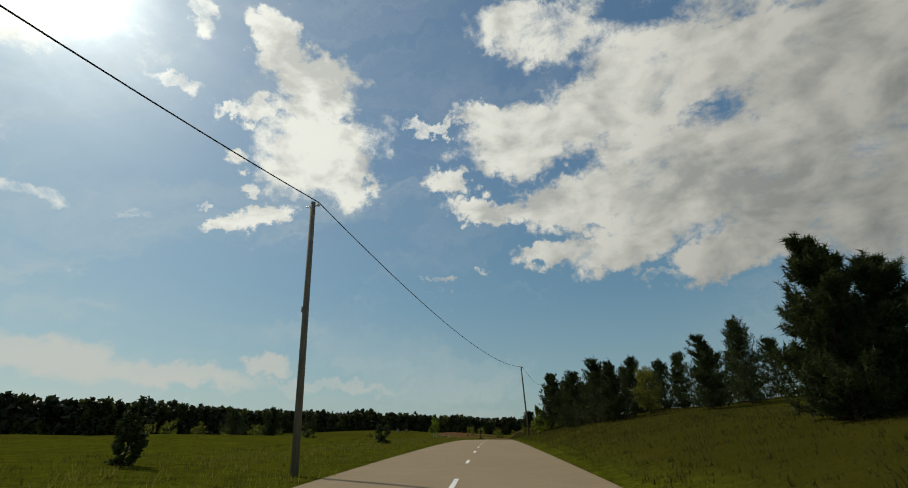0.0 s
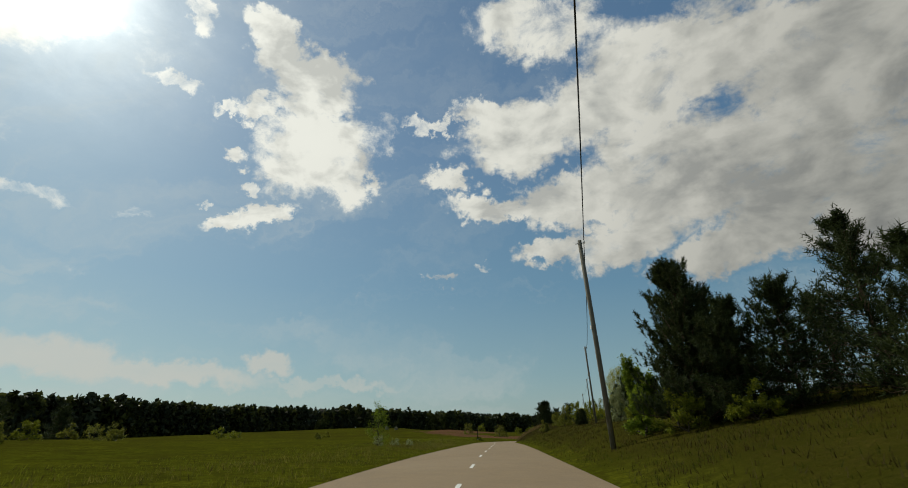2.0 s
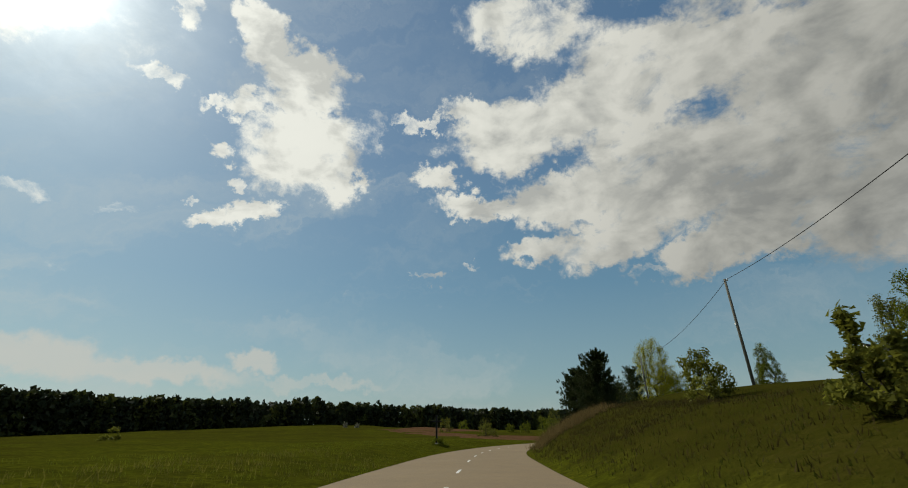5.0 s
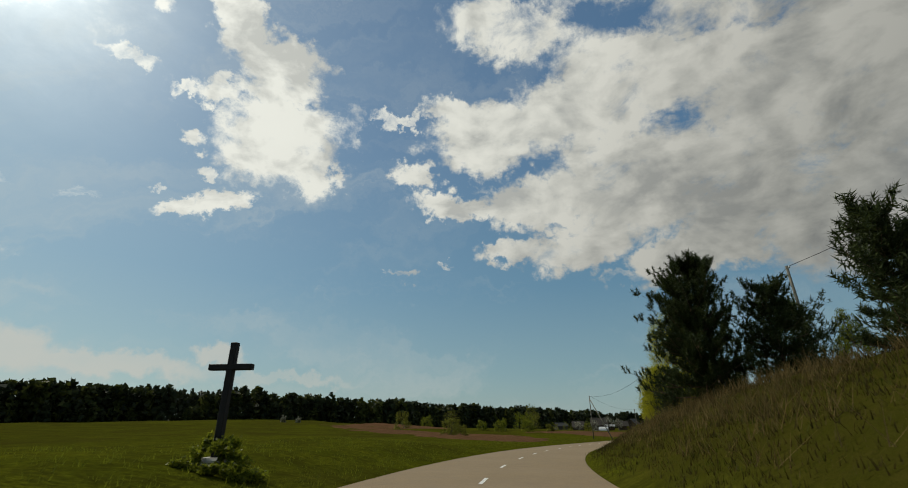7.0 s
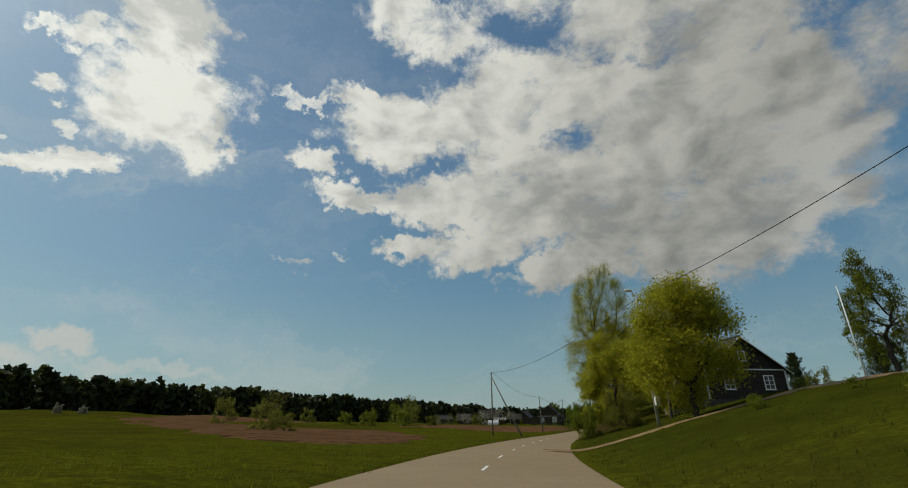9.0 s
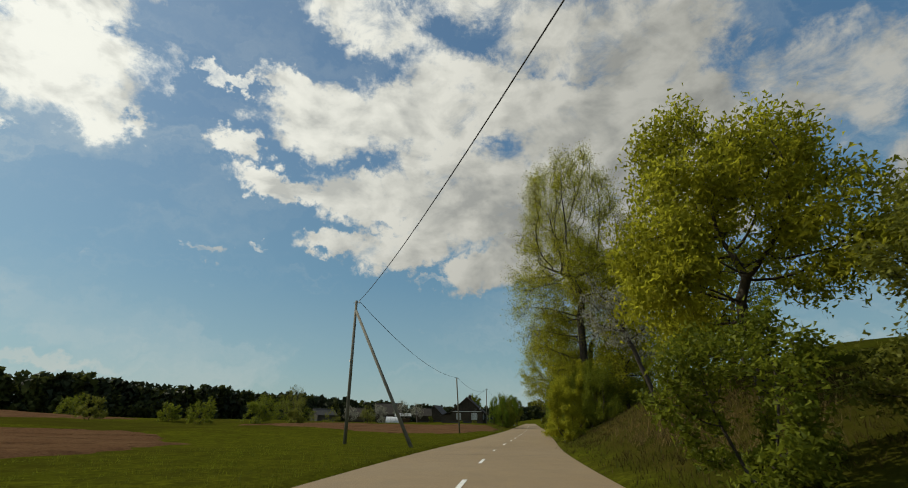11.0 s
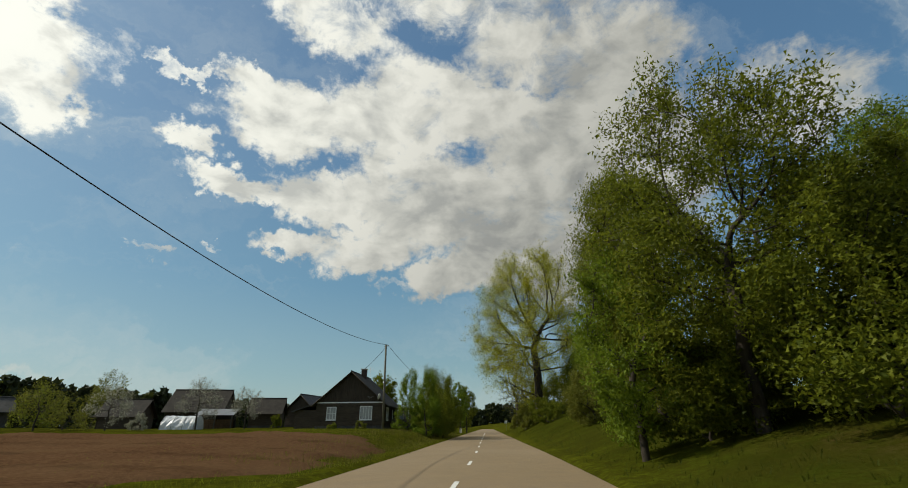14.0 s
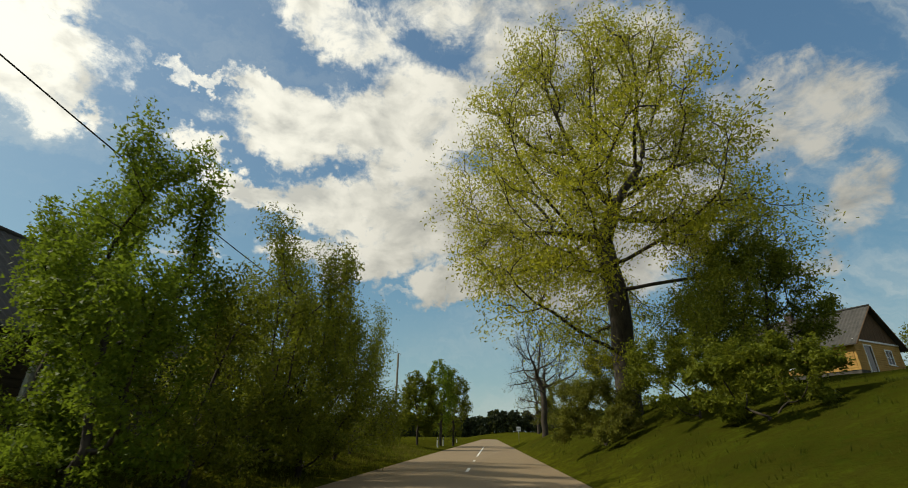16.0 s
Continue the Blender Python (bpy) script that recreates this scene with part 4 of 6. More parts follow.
def far_forest(line, seed=5):
    """A mixed wood far behind the fields, all in one mesh, with an undergrowth along its edge."""
    rng = np.random.RandomState(seed)
    pl = spline([(x, y, 0) for x, y in line], 2.0)[:, :2]
    tan = np.gradient(pl, axis=0)
    tan /= np.linalg.norm(tan, axis=1)[:, None]
    nrm = np.stack([-tan[:, 1], tan[:, 0]], 1)
    V, F, KIND, base, spots = [], [], [], 0, []
    for i in range(len(pl)):
        for row in range(5):
            if rng.rand() < 0.62:
                spots.append((*(pl[i] + nrm[i] * (row * 4 + rng.uniform(-2, 3)) + tan[i] * rng.uniform(-1.5, 1.5)), row))
    spots = np.array(spots)
    zz = terrain(spots[:, :2])
    for (x, y, row), z in zip(spots, zz):
        patch = 0.5 + 0.3 * math.sin(x * 0.021 + 1.7) * math.sin(y * 0.017 + .4) + 0.25 * math.sin(x * 0.11 + y * .06) * math.sin(y * 0.09 - x * .05)
        tall = 0.95 + 0.3 * min(1.0, max(0.0, (-120 - x) / 150))
        low = row == 0
        h = (14.5 + 4.2 * patch) * tall * (rng.uniform(0.25, 0.6) if low else rng.uniform(0.86, 1.08))
        w = h * (rng.uniform(0.6, 1.0) if low else rng.uniform(0.4, 0.75))
        n = 50 if low else 70
        t = rng.rand(n) ** 0.9
        a = rng.rand(n) * 6.283
        r = w * 0.5 * np.minimum(1, (0.6 + t * 2.0)) * (1 - t) ** 0.55 * (0.6 + 0.5 * rng.rand(n)) + 0.1
        c = np.stack([x + r * np.cos(a), y + r * np.sin(a), z + h * (0.02 + 0.95 * t)], 1)
        v, f = leaf_cloud(rng, c, h * 0.19 if not low else h * 0.26, 0.2, 0.9, simple=True)
        V.append(v)
        F.append(f + base)
        leafy = rng.rand() < (0.6 if low else 0.12 + 0.25 * patch)
        KIND.append(np.full(len(f), 1 if leafy else 0))
        base += len(v)
    ob = new("far_forest", raw_mesh("far_forest", np.vstack(V), np.vstack(F)))
    ob.data.materials.append(M["forest"])
    ob.data.materials.append(M["forest_leaf"])
    kind = np.concatenate(KIND)
    ob.data.polygons.foreach_set("material_index", kind.astype(np.int32))
    return tagged(ob, "dark mixed pine forest along the edge of the fields", "forest", kind="stuff")


def boxes(bm, pieces):
    """Adds boxes (x0, x1, y0, y1, z0, z1) to a bmesh."""
    for x0, x1, y0, y1, z0, z1 in pieces:
        v = [bm.verts.new(p) for p in ((x0, y0, z0), (x1, y0, z0), (x1, y1, z0), (x0, y1, z0), (x0, y0, z1), (x1, y0, z1), (x1, y1, z1), (x0, y1, z1))]
        for f in ((0, 3, 2, 1), (4, 5, 6, 7), (0, 1, 5, 4), (1, 2, 6, 5), (2, 3, 7, 6), (3, 0, 4, 7)):
            bm.faces.new([v[i] for i in f])
    return bm


def box_mesh(*pieces, bevel=0.0):
    bm = boxes(bmesh.new(), pieces)
    if bevel:
        bmesh.ops.bevel(bm, geom=bm.edges[:], offset=bevel, segments=1, affect="EDGES")
    return bm


def rod(a, b, r0, r1=None, k=8):
    """A round rod between two points."""
    a, b = np.array(a, float), np.array(b, float)
    v, f = tube([a, a * .5 + b * .5, b], [r0, (r0 + (r1 or r0)) / 2, r1 or r0], k)
    n = len(v)
    me = bpy.data.meshes.new("rod")
    me.from_pydata([tuple(p) for p in v], [], [tuple(q) for q in f] + [tuple(range(k))[::-1], tuple(range(n - k, n))])
    me.polygons.foreach_set("use_smooth", [len(p.vertices) == 4 for p in me.polygons])
    return me


def utility_pole(x, y, height, label, lean=(0, 0), r=0.115, z=None, strut=None, material="pole"):
    root = place("utility_pole", x, y, label, "utility pole", "power line poles", 0.1, 0, z)
    top = (lean[0] * height, lean[1] * height, height)
    part("post", rod((0, 0, 0), top, r, r * 0.75, 10), M[material], root)
    part("insulator_hook", rod((top[0] - .22, top[1], height - .18), (top[0] + .22, top[1], height - .12), 0.02), M["steel"], root)
    part("insulator", rod((top[0] + .2, top[1], height - .14), (top[0] + .2, top[1], height + .02), 0.05, 0.03), M["white"], root)
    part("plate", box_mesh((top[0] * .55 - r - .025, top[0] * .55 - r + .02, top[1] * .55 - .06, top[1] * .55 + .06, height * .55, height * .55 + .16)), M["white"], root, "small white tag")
    if strut:
        fz = floor_z(*strut) - root.location.z
        part("strut", rod((strut[0] - x, strut[1] - y, fz - 0.2), (0, 0, height * 0.93), r, r * 0.8, 10), M[material], root)
    return root, (x + top[0] + .2, y + top[1], root.location.z + height)


def cable(a, b, sag, label="black twisted overhead power cable between poles"):
    a, b = np.array(a), np.array(b)
    t = np.linspace(0, 1, 25)
    line = a + (b - a) * t[:, None]
    line[:, 2] -= sag * 4 * t * (1 - t)
    ob = new("power_cable", raw_mesh("power_cable", *tube(line, np.full(25, 0.019), 5), True))
    ob.data.materials.append(M["cable"])
    return tagged(ob, label, "power cable", "power line cables")


def wall_boards(width, z0, z1, board, thick, holes=(), slope=None, rng=None):
    """Horizontal boards or logs in the plane y = 0 .. thick, leaving the holes (x0, x1, z0, z1) open. slope: half width at height z."""
    out = []
    z = z0
    while z < z1 - 0.01:
        top = min(z + board, z1)
        half = width / 2 if slope is None else min(slope(z), slope(top))
        if half < 0.05:
            break
        spans = [(-half, half)]
        for hx0, hx1, hz0, hz1 in holes:
            if hz0 < top - 0.005 and hz1 > z + 0.005:
                cut = []
                for a, b in spans:
                    if hx0 > a:
                        cut.append((a, min(b, hx0)))
                    if hx1 < b:
                        cut.append((max(a, hx1), b))
                spans = [(a, b) for a, b in cut if b - a > 0.02]
        jut = rng.rand() * 0.015 if rng is not None else 0
        out += [(a, b, -0.02 - jut, thick, z, top - 0.018) for a, b in spans]
        out += [(a, b, 0.012, thick - 0.01, z, top) for a, b in spans]
        z = top
    return out


def window(root, m, width, height, cols, rows, pane="glass", trim=0.09, hood=True):
    """A window under root at the matrix m: its outer face looks along -y, its foot's middle at the origin."""
    win = new("window")
    win.parent, win.matrix_local = root, m
    w, h = width / 2, height
    part("frame", box_mesh((-w - trim, -w, -.05, .05, -trim, h + trim), (w, w + trim, -.05, .05, -trim, h + trim),
                           (-w, w, -.05, .05, -trim, 0), (-w, w, -.05, .05, h, h + trim),
                           *[(-w + width * i / cols - .022, -w + width * i / cols + .022, -.03, .04, 0, h) for i in range(1, cols)],
                           *[(-w, w, -.028, .038, h * j / rows - .018, h * j / rows + .018) for j in range(1, rows)]), M["white"], win, "white painted frame")
    for i in range(cols):
        for j in range(rows):
            part("pane", box_mesh((-w + width * i / cols + .024, -w + width * (i + 1) / cols - .024, .005, .017,
                                   h * j / rows + .02, h * (j + 1) / rows - .02)), M[pane], win)
    part("sill", box_mesh((-w - trim - .04, w + trim + .04, -.12, -.05, -trim - .04, -trim)), M["white"], win)
    return win


def roof_slab(half, eave_z, ridge_z, length, side, over=0.4, front=0.4, wave=0.0, thick=0.08):
    """One slope of a gable roof; wave gives corrugated sheets."""
    run = half + over
    drop = (ridge_z - eave_z) * run / half
    n = max(2, int((length + 2 * front) / (0.12 if wave else 1.0)))
    verts, faces = [], []
    for i in range(n + 1):
        y = -front + (length + 2 * front) * i / n
        up = wave * (1 if i % 2 else -1)
        for x, z in ((0, ridge_z), (side * run * .5, ridge_z - drop * .5), (side * run, ridge_z - drop)):
            verts.append((x, y, z + thick + up))
        for x, z in ((side * run, ridge_z - drop), (0, ridge_z)):
            verts.append((x, y, z))
    for i in range(n):
        for a, b in ((0, 1), (1, 2), (2, 3), (3, 4), (4, 0)):
            q = (i * 5 + a, i * 5 + b, (i + 1) * 5 + b, (i + 1) * 5 + a)
            faces.append(q if side > 0 else q[::-1])
    faces += [(4, 3, 2, 1, 0), tuple(n * 5 + k for k in range(5))]
    bm = bmesh.new()
    vs = [bm.verts.new(v) for v in verts]
    for f in faces:
        bm.faces.new([vs[i] for i in f])
    bmesh.ops.recalc_face_normals(bm, faces=bm.faces[:])
    return bm


def house(x, y, turn, width, length, wall_h, ridge_h, label, wall, gable, roof, front=(), right=(), left=(), z=None, board=0.2, chimney=None, seed=1,
          name="house", corner="white", wave=0.018, pane="glass", over=0.45, band=True, category="house", foot=True, detail=""):
    """A gabled house; the front gable looks along the local -y. Windows: (along, sill height, width, height, cols, rows)."""
    rng = np.random.RandomState(seed)
    root = place(name, x, y, label, category, "", 0.0, turn, z)
    hw = width / 2
    t = 0.16
    if foot:
        part("plinth", box_mesh((-hw + .02, hw - .02, 0.02, length - .02, -1.6, 0.28), bevel=0.02), M["plinth"], root)

    def face(kind, w, wins, m):
        holes = [(c - ww / 2, c + ww / 2, s, s + hh) for c, s, ww, hh, _, _ in wins]
        rows = wall_boards(w, 0.28, wall_h, board, t, holes, None, rng)
        fine = kind in ("front_wall", detail)
        ob = part(kind, boxes(bmesh.new(), [q for q in rows if q[2] > 0] if fine else rows), M[wall], root)
        ob.matrix_local = m
        if fine:
            for q in rows:
                if q[2] < 0:
                    part("board", box_mesh((*q[:2], q[2], 0.012, *q[4:])), M[wall], ob)
        for c, s, ww, hh, cols, rows2 in wins:
            window(root, m @ pose(c, 0.0, s), ww, hh, cols, rows2, pane)
    face("front_wall", width, front, pose(0, 0, 0))
    face("back_wall", width, (), pose(0, length, 0, 0, 0, 180))
    face("right_wall", length - 2 * t, right, pose(hw, length / 2, 0, 0, 0, 90))
    face("left_wall", length - 2 * t, left, pose(-hw, length / 2, 0, 0, 0, -90))

    def slope(zz):
        return hw * (ridge_h - zz) / (ridge_h - wall_h)
    for k, yy in (("front_gable", 0.0), ("back_gable", length - t)):
        tri = bmesh.new()
        pts = ((-hw + .02, wall_h), (hw - .02, wall_h), (0, ridge_h - .02))
        v = [tri.verts.new((px, yy, pz)) for px, pz in pts] + [tri.verts.new((px, yy + t, pz)) for px, pz in pts]
        for f in ((0, 1, 2), (5, 4, 3), (0, 3, 4, 1), (1, 4, 5, 2), (2, 5, 3, 0)):
            tri.faces.new([v[q] for q in f])
        panel = part(k, tri, M[gable], root)
        if yy > 0:
            continue
        # upright boards of the gable, each cut to the roof's slope
        n = int(width / 0.2)
        for i in range(n):
            a, b = -hw + width * i / n + .008, -hw + width * (i + 1) / n - .008
            za = wall_h + (ridge_h - wall_h) * (1 - abs(a) / hw) - .02
            zb = wall_h + (ridge_h - wall_h) * (1 - abs(b) / hw) - .02
            j = rng.rand() * .012
            q = [(a, -.03 - j, wall_h + .04), (b, -.03 - j, wall_h + .04), (b, -.03 - j, max(zb, wall_h + .05)), (a, -.03 - j, max(za, wall_h + .05))]
            bm = bmesh.new()
            v = [bm.verts.new(p) for p in q] + [bm.verts.new((p[0], -.003, p[2])) for p in q]
            for f in ((0, 1, 2, 3), (7, 6, 5, 4), (0, 4, 5, 1), (1, 5, 6, 2), (2, 6, 7, 3), (3, 7, 4, 0)):
                bm.faces.new([v[i2] for i2 in f])
            part("board", bm, M[gable], panel)
    for side in (1, -1):
        part("roof_slope", roof_slab(hw, wall_h, ridge_h, length, side, over, 0.4, wave), M[roof], root)
    part("ridge_cap", rod((0, -.42, ridge_h + .1), (0, length + .42, ridge_h + .1), 0.09), M[roof], root)
    for side in (1, -1):
        drop = (ridge_h - wall_h) * (hw + over) / hw
        part("barge_board", rod((0, -.42, ridge_h + .02), (side * (hw + over), -.42, ridge_h - drop + .02), 0.06, 0.06, 4), M[gable if corner != "white" else "white"], root)
    if band:
        part("trim_band", box_mesh((-hw - .03, hw + .03, -.075, -.035, wall_h - .02, wall_h + .1)), M["white"], root)
    if corner:
        for cx in (-hw, hw):
            part("corner_board", box_mesh((cx - .1, cx + .1, -.065, -.032, 0.25, wall_h - .03)), M[corner], root)
    if chimney:
        cx, cy, ch = chimney
        ch_ob = part("chimney", box_mesh((cx - .3, cx + .3, cy - .3, cy + .3, ridge_h - 1.2, ridge_h + ch), bevel=.02), M["brick"], root, "sooty brick chimney")
        part("chimney_cap", box_mesh((cx - .37, cx + .37, cy - .37, cy + .37, ridge_h + ch, ridge_h + ch + .12), bevel=.02), M["concrete"], ch_ob)
    return root

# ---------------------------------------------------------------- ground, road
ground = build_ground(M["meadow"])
road = strip("road", -70, AXIS_S[-1] - 10, -3.2, 4.1, 0.0, M["asphalt"], 2.0, 14, 0.012)
tagged(road, "worn pale grey two-lane asphalt road", "road", kind="structure")

far_forest([(-420, -60), (-330, 60), (-250, 190), (-170, 300), (-112, 400), (-45, 455), (40, 490), (110, 540), (165, 620), (260, 650), (420, 560), (560, 420)])


def ribbon(name, points, width, lift, material, label, category, kind="structure"):
    """A track that lies on the ground along the points."""
    line = spline([(x, y, 0) for x, y in points], 0.35)[:, :2]
    tan = np.gradient(line, axis=0)
    tan /= np.linalg.norm(tan, axis=1)[:, None]
    nrm = np.stack([tan[:, 1], -tan[:, 0]], 1)
    rng = np.random.RandomState(2)
    verts, faces, n = [], [], 7
    for i, p in enumerate(line):
        w = width * (0.6 + 0.8 * rng.rand()) * min(1.0, 0.15 + 0.14 * min(i, len(line) - 1 - i))
        for k in range(n):
            q = p + nrm[i] * w * (k / (n - 1) - 0.5)
            edge = abs(k / (n - 1) - 0.5) * 2
            verts.append((q[0], q[1], floor_z(*q) + lift - 0.06 * edge ** 4))
    for i in range(len(line) - 1):
        for k in range(n - 1):
            a = i * n + k
            faces.append((a, a + 1, a + n + 1, a + n))
    return tagged(flat_mesh(name, verts, faces, material), label, category, kind=kind)


def field(outline, seed, label):
    """Ploughed land inside an outline given in road coordinates, with furrows."""
    rng = np.random.RandomState(seed)
    poly = np.array(outline, float)
    step = 0.8
    ss = np.arange(poly[:, 0].min(), poly[:, 0].max() + step, step)
    dd = np.arange(poly[:, 1].min(), poly[:, 1].max() + step, step)
    S, D = np.meshgrid(ss, dd, indexing="ij")

    def inside(s, d):
        hit = np.zeros(s.shape, bool)
        for (s0, d0), (s1, d1) in zip(poly, np.roll(poly, -1, 0)):
            cross = (d0 > d) != (d1 > d)
            hit ^= cross & (s < (s1 - s0) * (d - d0) / (d1 - d0 + 1e-9) + s0)
        return hit
    wob = 1.2 * np.sin(S * .6) + 0.8 * np.sin(D * .9 + S * .2)
    ok = inside(S[:-1, :-1] + step / 2 + wob[:-1, :-1] * .5, D[:-1, :-1] + step / 2 + wob[:-1, :-1] * .5)
    xy = np.array([at_road(s, d) for s, d in zip(S.ravel(), D.ravel())])
    z = terrain(xy) + 0.05 + 0.05 * (np.arange(S.size) % 2) + rng.rand(S.size) * 0.05
    m = S.shape[1]
    faces = [(i * m + j, i * m + j + 1, (i + 1) * m + j + 1, (i + 1) * m + j) for i, j in zip(*np.nonzero(ok))]
    count = np.bincount(np.array(faces).ravel(), minlength=S.size)
    z = np.where(count < 4, z - 0.22, z)
    used = np.unique(np.array(faces))
    back = -np.ones(S.size, int)
    back[used] = np.arange(len(used))
    ob = flat_mesh("field", np.column_stack([xy, z])[used], back[np.array(faces)], M["soil"])
    return tagged(ob, label, "ploughed field", kind="structure")


field([(309, -9), (322, -4.6), (336, -4.6), (339, -6), (339.5, -12), (338, -27), (336, -48), (318, -50), (314, -26)], 1, "red-brown ploughed field beside the road")
field([(227, -12.5), (238, -10), (252, -13), (268, -20), (278, -30), (283, -55), (292, -85), (302, -112), (286, -114), (270, -90), (255, -56), (238, -30)], 2, "red-brown ploughed strip in the meadow")
field([(298, -92), (338, -84), (342, -128), (298, -138)], 4, "bare brown soil on the low hill")
ribbon("track", [(40.4, 221.2), (42.2, 219.4), (44.3, 217.3), (46.4, 215.1), (48.8, 213.0), (51.8, 211.0), (55.5, 209.4)], 1.7, 0.07, M["sand"],
       "pale sandy track across the lawn to the house", "track")


def dash(s, length):
    return strip("lane_mark", s, s + length, 0.36, 0.48, 0.002, M["paint"], length / 2, 2)


for k in range(52):
    tagged(dash(-5.2 + k * 7.5, 2.0), "worn white dash of the road's centre line", "road marking", "centre line dashes")
for k in range(3):
    tagged(dash(384.8 + k * 10, 9.2), "long white dash of the road's centre line", "road marking", "centre line dashes")


def crack(s, seed):
    """A dark sealed joint across the road."""
    rng = np.random.RandomState(seed)
    dd = np.linspace(-3.1, 4.0, 25)
    off = np.cumsum(rng.normal(size=25) * 0.02)
    verts, faces = [], []
    for d, o in zip(dd, off):
        i = min(np.searchsorted(AXIS_S, s), len(AXIS_S) - 1)
        for w in (-0.025, 0.025):
            p = AXIS[i, :2] + RIGHT[i] * d + np.array([-RIGHT[i, 1], RIGHT[i, 0]]) * (o + w)
            verts.append((p[0], p[1], AXIS[i, 2] + 0.006 - 0.012 * abs(d)))
    for k in range(24):
        faces.append((2 * k, 2 * k + 1, 2 * k + 3, 2 * k + 2))
    return tagged(flat_mesh("road_crack", verts, faces, M["cable"]), "dark tarred crack across the asphalt", "crack", "cracks in the road", kind="structure")


for s, q in ((9.5, 1), (262.5, 2), (318, 3), (352, 4)):
    crack(s, q)

# ---------------------------------------------------------------- power line
POLE = "weathered grey wooden power pole in the roadside grass"
tops = []
for x, y, h, lean, extra in ((-17.5, -24, 8.6, (0, 0), {}), (-4.55, 14.3, 8.8, (-0.05, 0), {}), (9.7, 65.2, 8.9, (-0.07, -0.11), {}),
                             (19.2, 100.5, 8.6, (-0.06, -0.1), {}), (30.8, 143.6, 7.8, (-0.03, 0), {}), (39.6, 181.4, 8.6, (-0.03, 0), {}),
                             (47.8, 219.2, 8.6, (-0.035, 0), dict(material="concrete", label="pale concrete power pole with a street lamp on the lawn")),
                             (54.7, 262.6, 9.4, (0, 0), dict(strut=(57.2, 257.6), label="wooden power pole propped by a slanting strut in the field")),
                             (80.7, 294.1, 7.8, (-0.1, -0.06), {}), (106.8, 327.8, 7.9, (-0.08, -0.15), {}), (134, 361, 8.0, (0, 0), {})):
    kw = dict(extra)
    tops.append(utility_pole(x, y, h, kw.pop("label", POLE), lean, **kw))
for (p, a), (q, b) in zip(tops, tops[1:]):
    cable(a, b, 0.028 * math.dist(a, b))
cable(tops[9][1], (107.5, 337.5, 4.4), 0.25, "thin black service cable from the pole to the house")

lamp_pole = tops[6][0]
lx, lz = -0.035 * 8.6, 8.6
lamp = part("lamp_arm", rod((lx, 0, lz - .1), (lx - .45, -.1, lz + .35), 0.03), M["steel"], lamp_pole)
part("lamp_head", box_mesh((lx - .95, lx - .4, -.22, .05, lz + .3, lz + .46), bevel=.05), M["white"], lamp_pole, "white street lamp head")
part("meter_box", box_mesh((-.2, .16, -.28, -.12, 1.3, 1.85), bevel=.02), M["white"], lamp_pole, "pale metal meter box")


def flag_pole(x, y, h, label):
    root = place("flag_pole", x, y, label, "pole", "", 0.05)
    part("mast", rod((0, 0, 0), (-.12, 0, h), 0.06, 0.035, 10), M["white"], root)
    part("knob", rod((-.12, 0, h), (-.12, 0, h + .1), 0.06, 0.03, 8), M["white"], root)
    part("foot", box_mesh((-.3, .3, -.3, .3, -.2, .12), bevel=.03), M["concrete"], root)
    return root


flag_pole(64.5, 216.4, 7.2, "white painted mast standing on the lawn")


def cross(x, y):
    root = place("wayside_cross", x, y, "tall dark plain wooden cross beside the road", "cross", "", 0.1, radians(-12))
    h = 3.2
    part("upright", box_mesh((-.09, .09, -.09, .09, 0, h), bevel=.015), M["crossmetal"], root)
    part("crossbeam", box_mesh((-.62, .62, -.094, .086, h - .74, h - .58), bevel=.015), M["crossmetal"], root)
    part("foot_stone", box_mesh((-.35, .35, -.3, .3, 0, .32), bevel=.06), M["concrete"], root)
    return root


cross(8.45, 166.4)


def road_sign(x, y, turn):
    root = place("road_sign", x, y, "small white road sign on a grey post", "road sign", "", 0.1, turn)
    part("post", rod((0, 0, 0), (0, 0, 2.3), 0.03), M["steel"], root)
    part("plate", box_mesh((-.3, .3, -.045, -.03, 1.65, 2.25), bevel=.004), M["white"], root)
    part("bar", box_mesh((-.2, .2, -.05, -.046, 1.9, 2.0)), M["cable"], root)
    return root


def marker_post(x, y):
    root = place("marker_post", x, y, "white plastic roadside marker post", "marker post", "roadside marker posts", 0.05)
    part("post", box_mesh((-.06, .06, -.04, .04, 0, 1.0), bevel=.015), M["white"], root)
    part("band", box_mesh((-.063, .063, -.043, .043, .75, .9)), M["cable"], root)
    return root


road_sign(*at_road(424, 5.4), radians(-37))
for s, d in ((405, -4.4), (412, -4.5), (437, -4.6)):
    marker_post(*at_road(s, d))

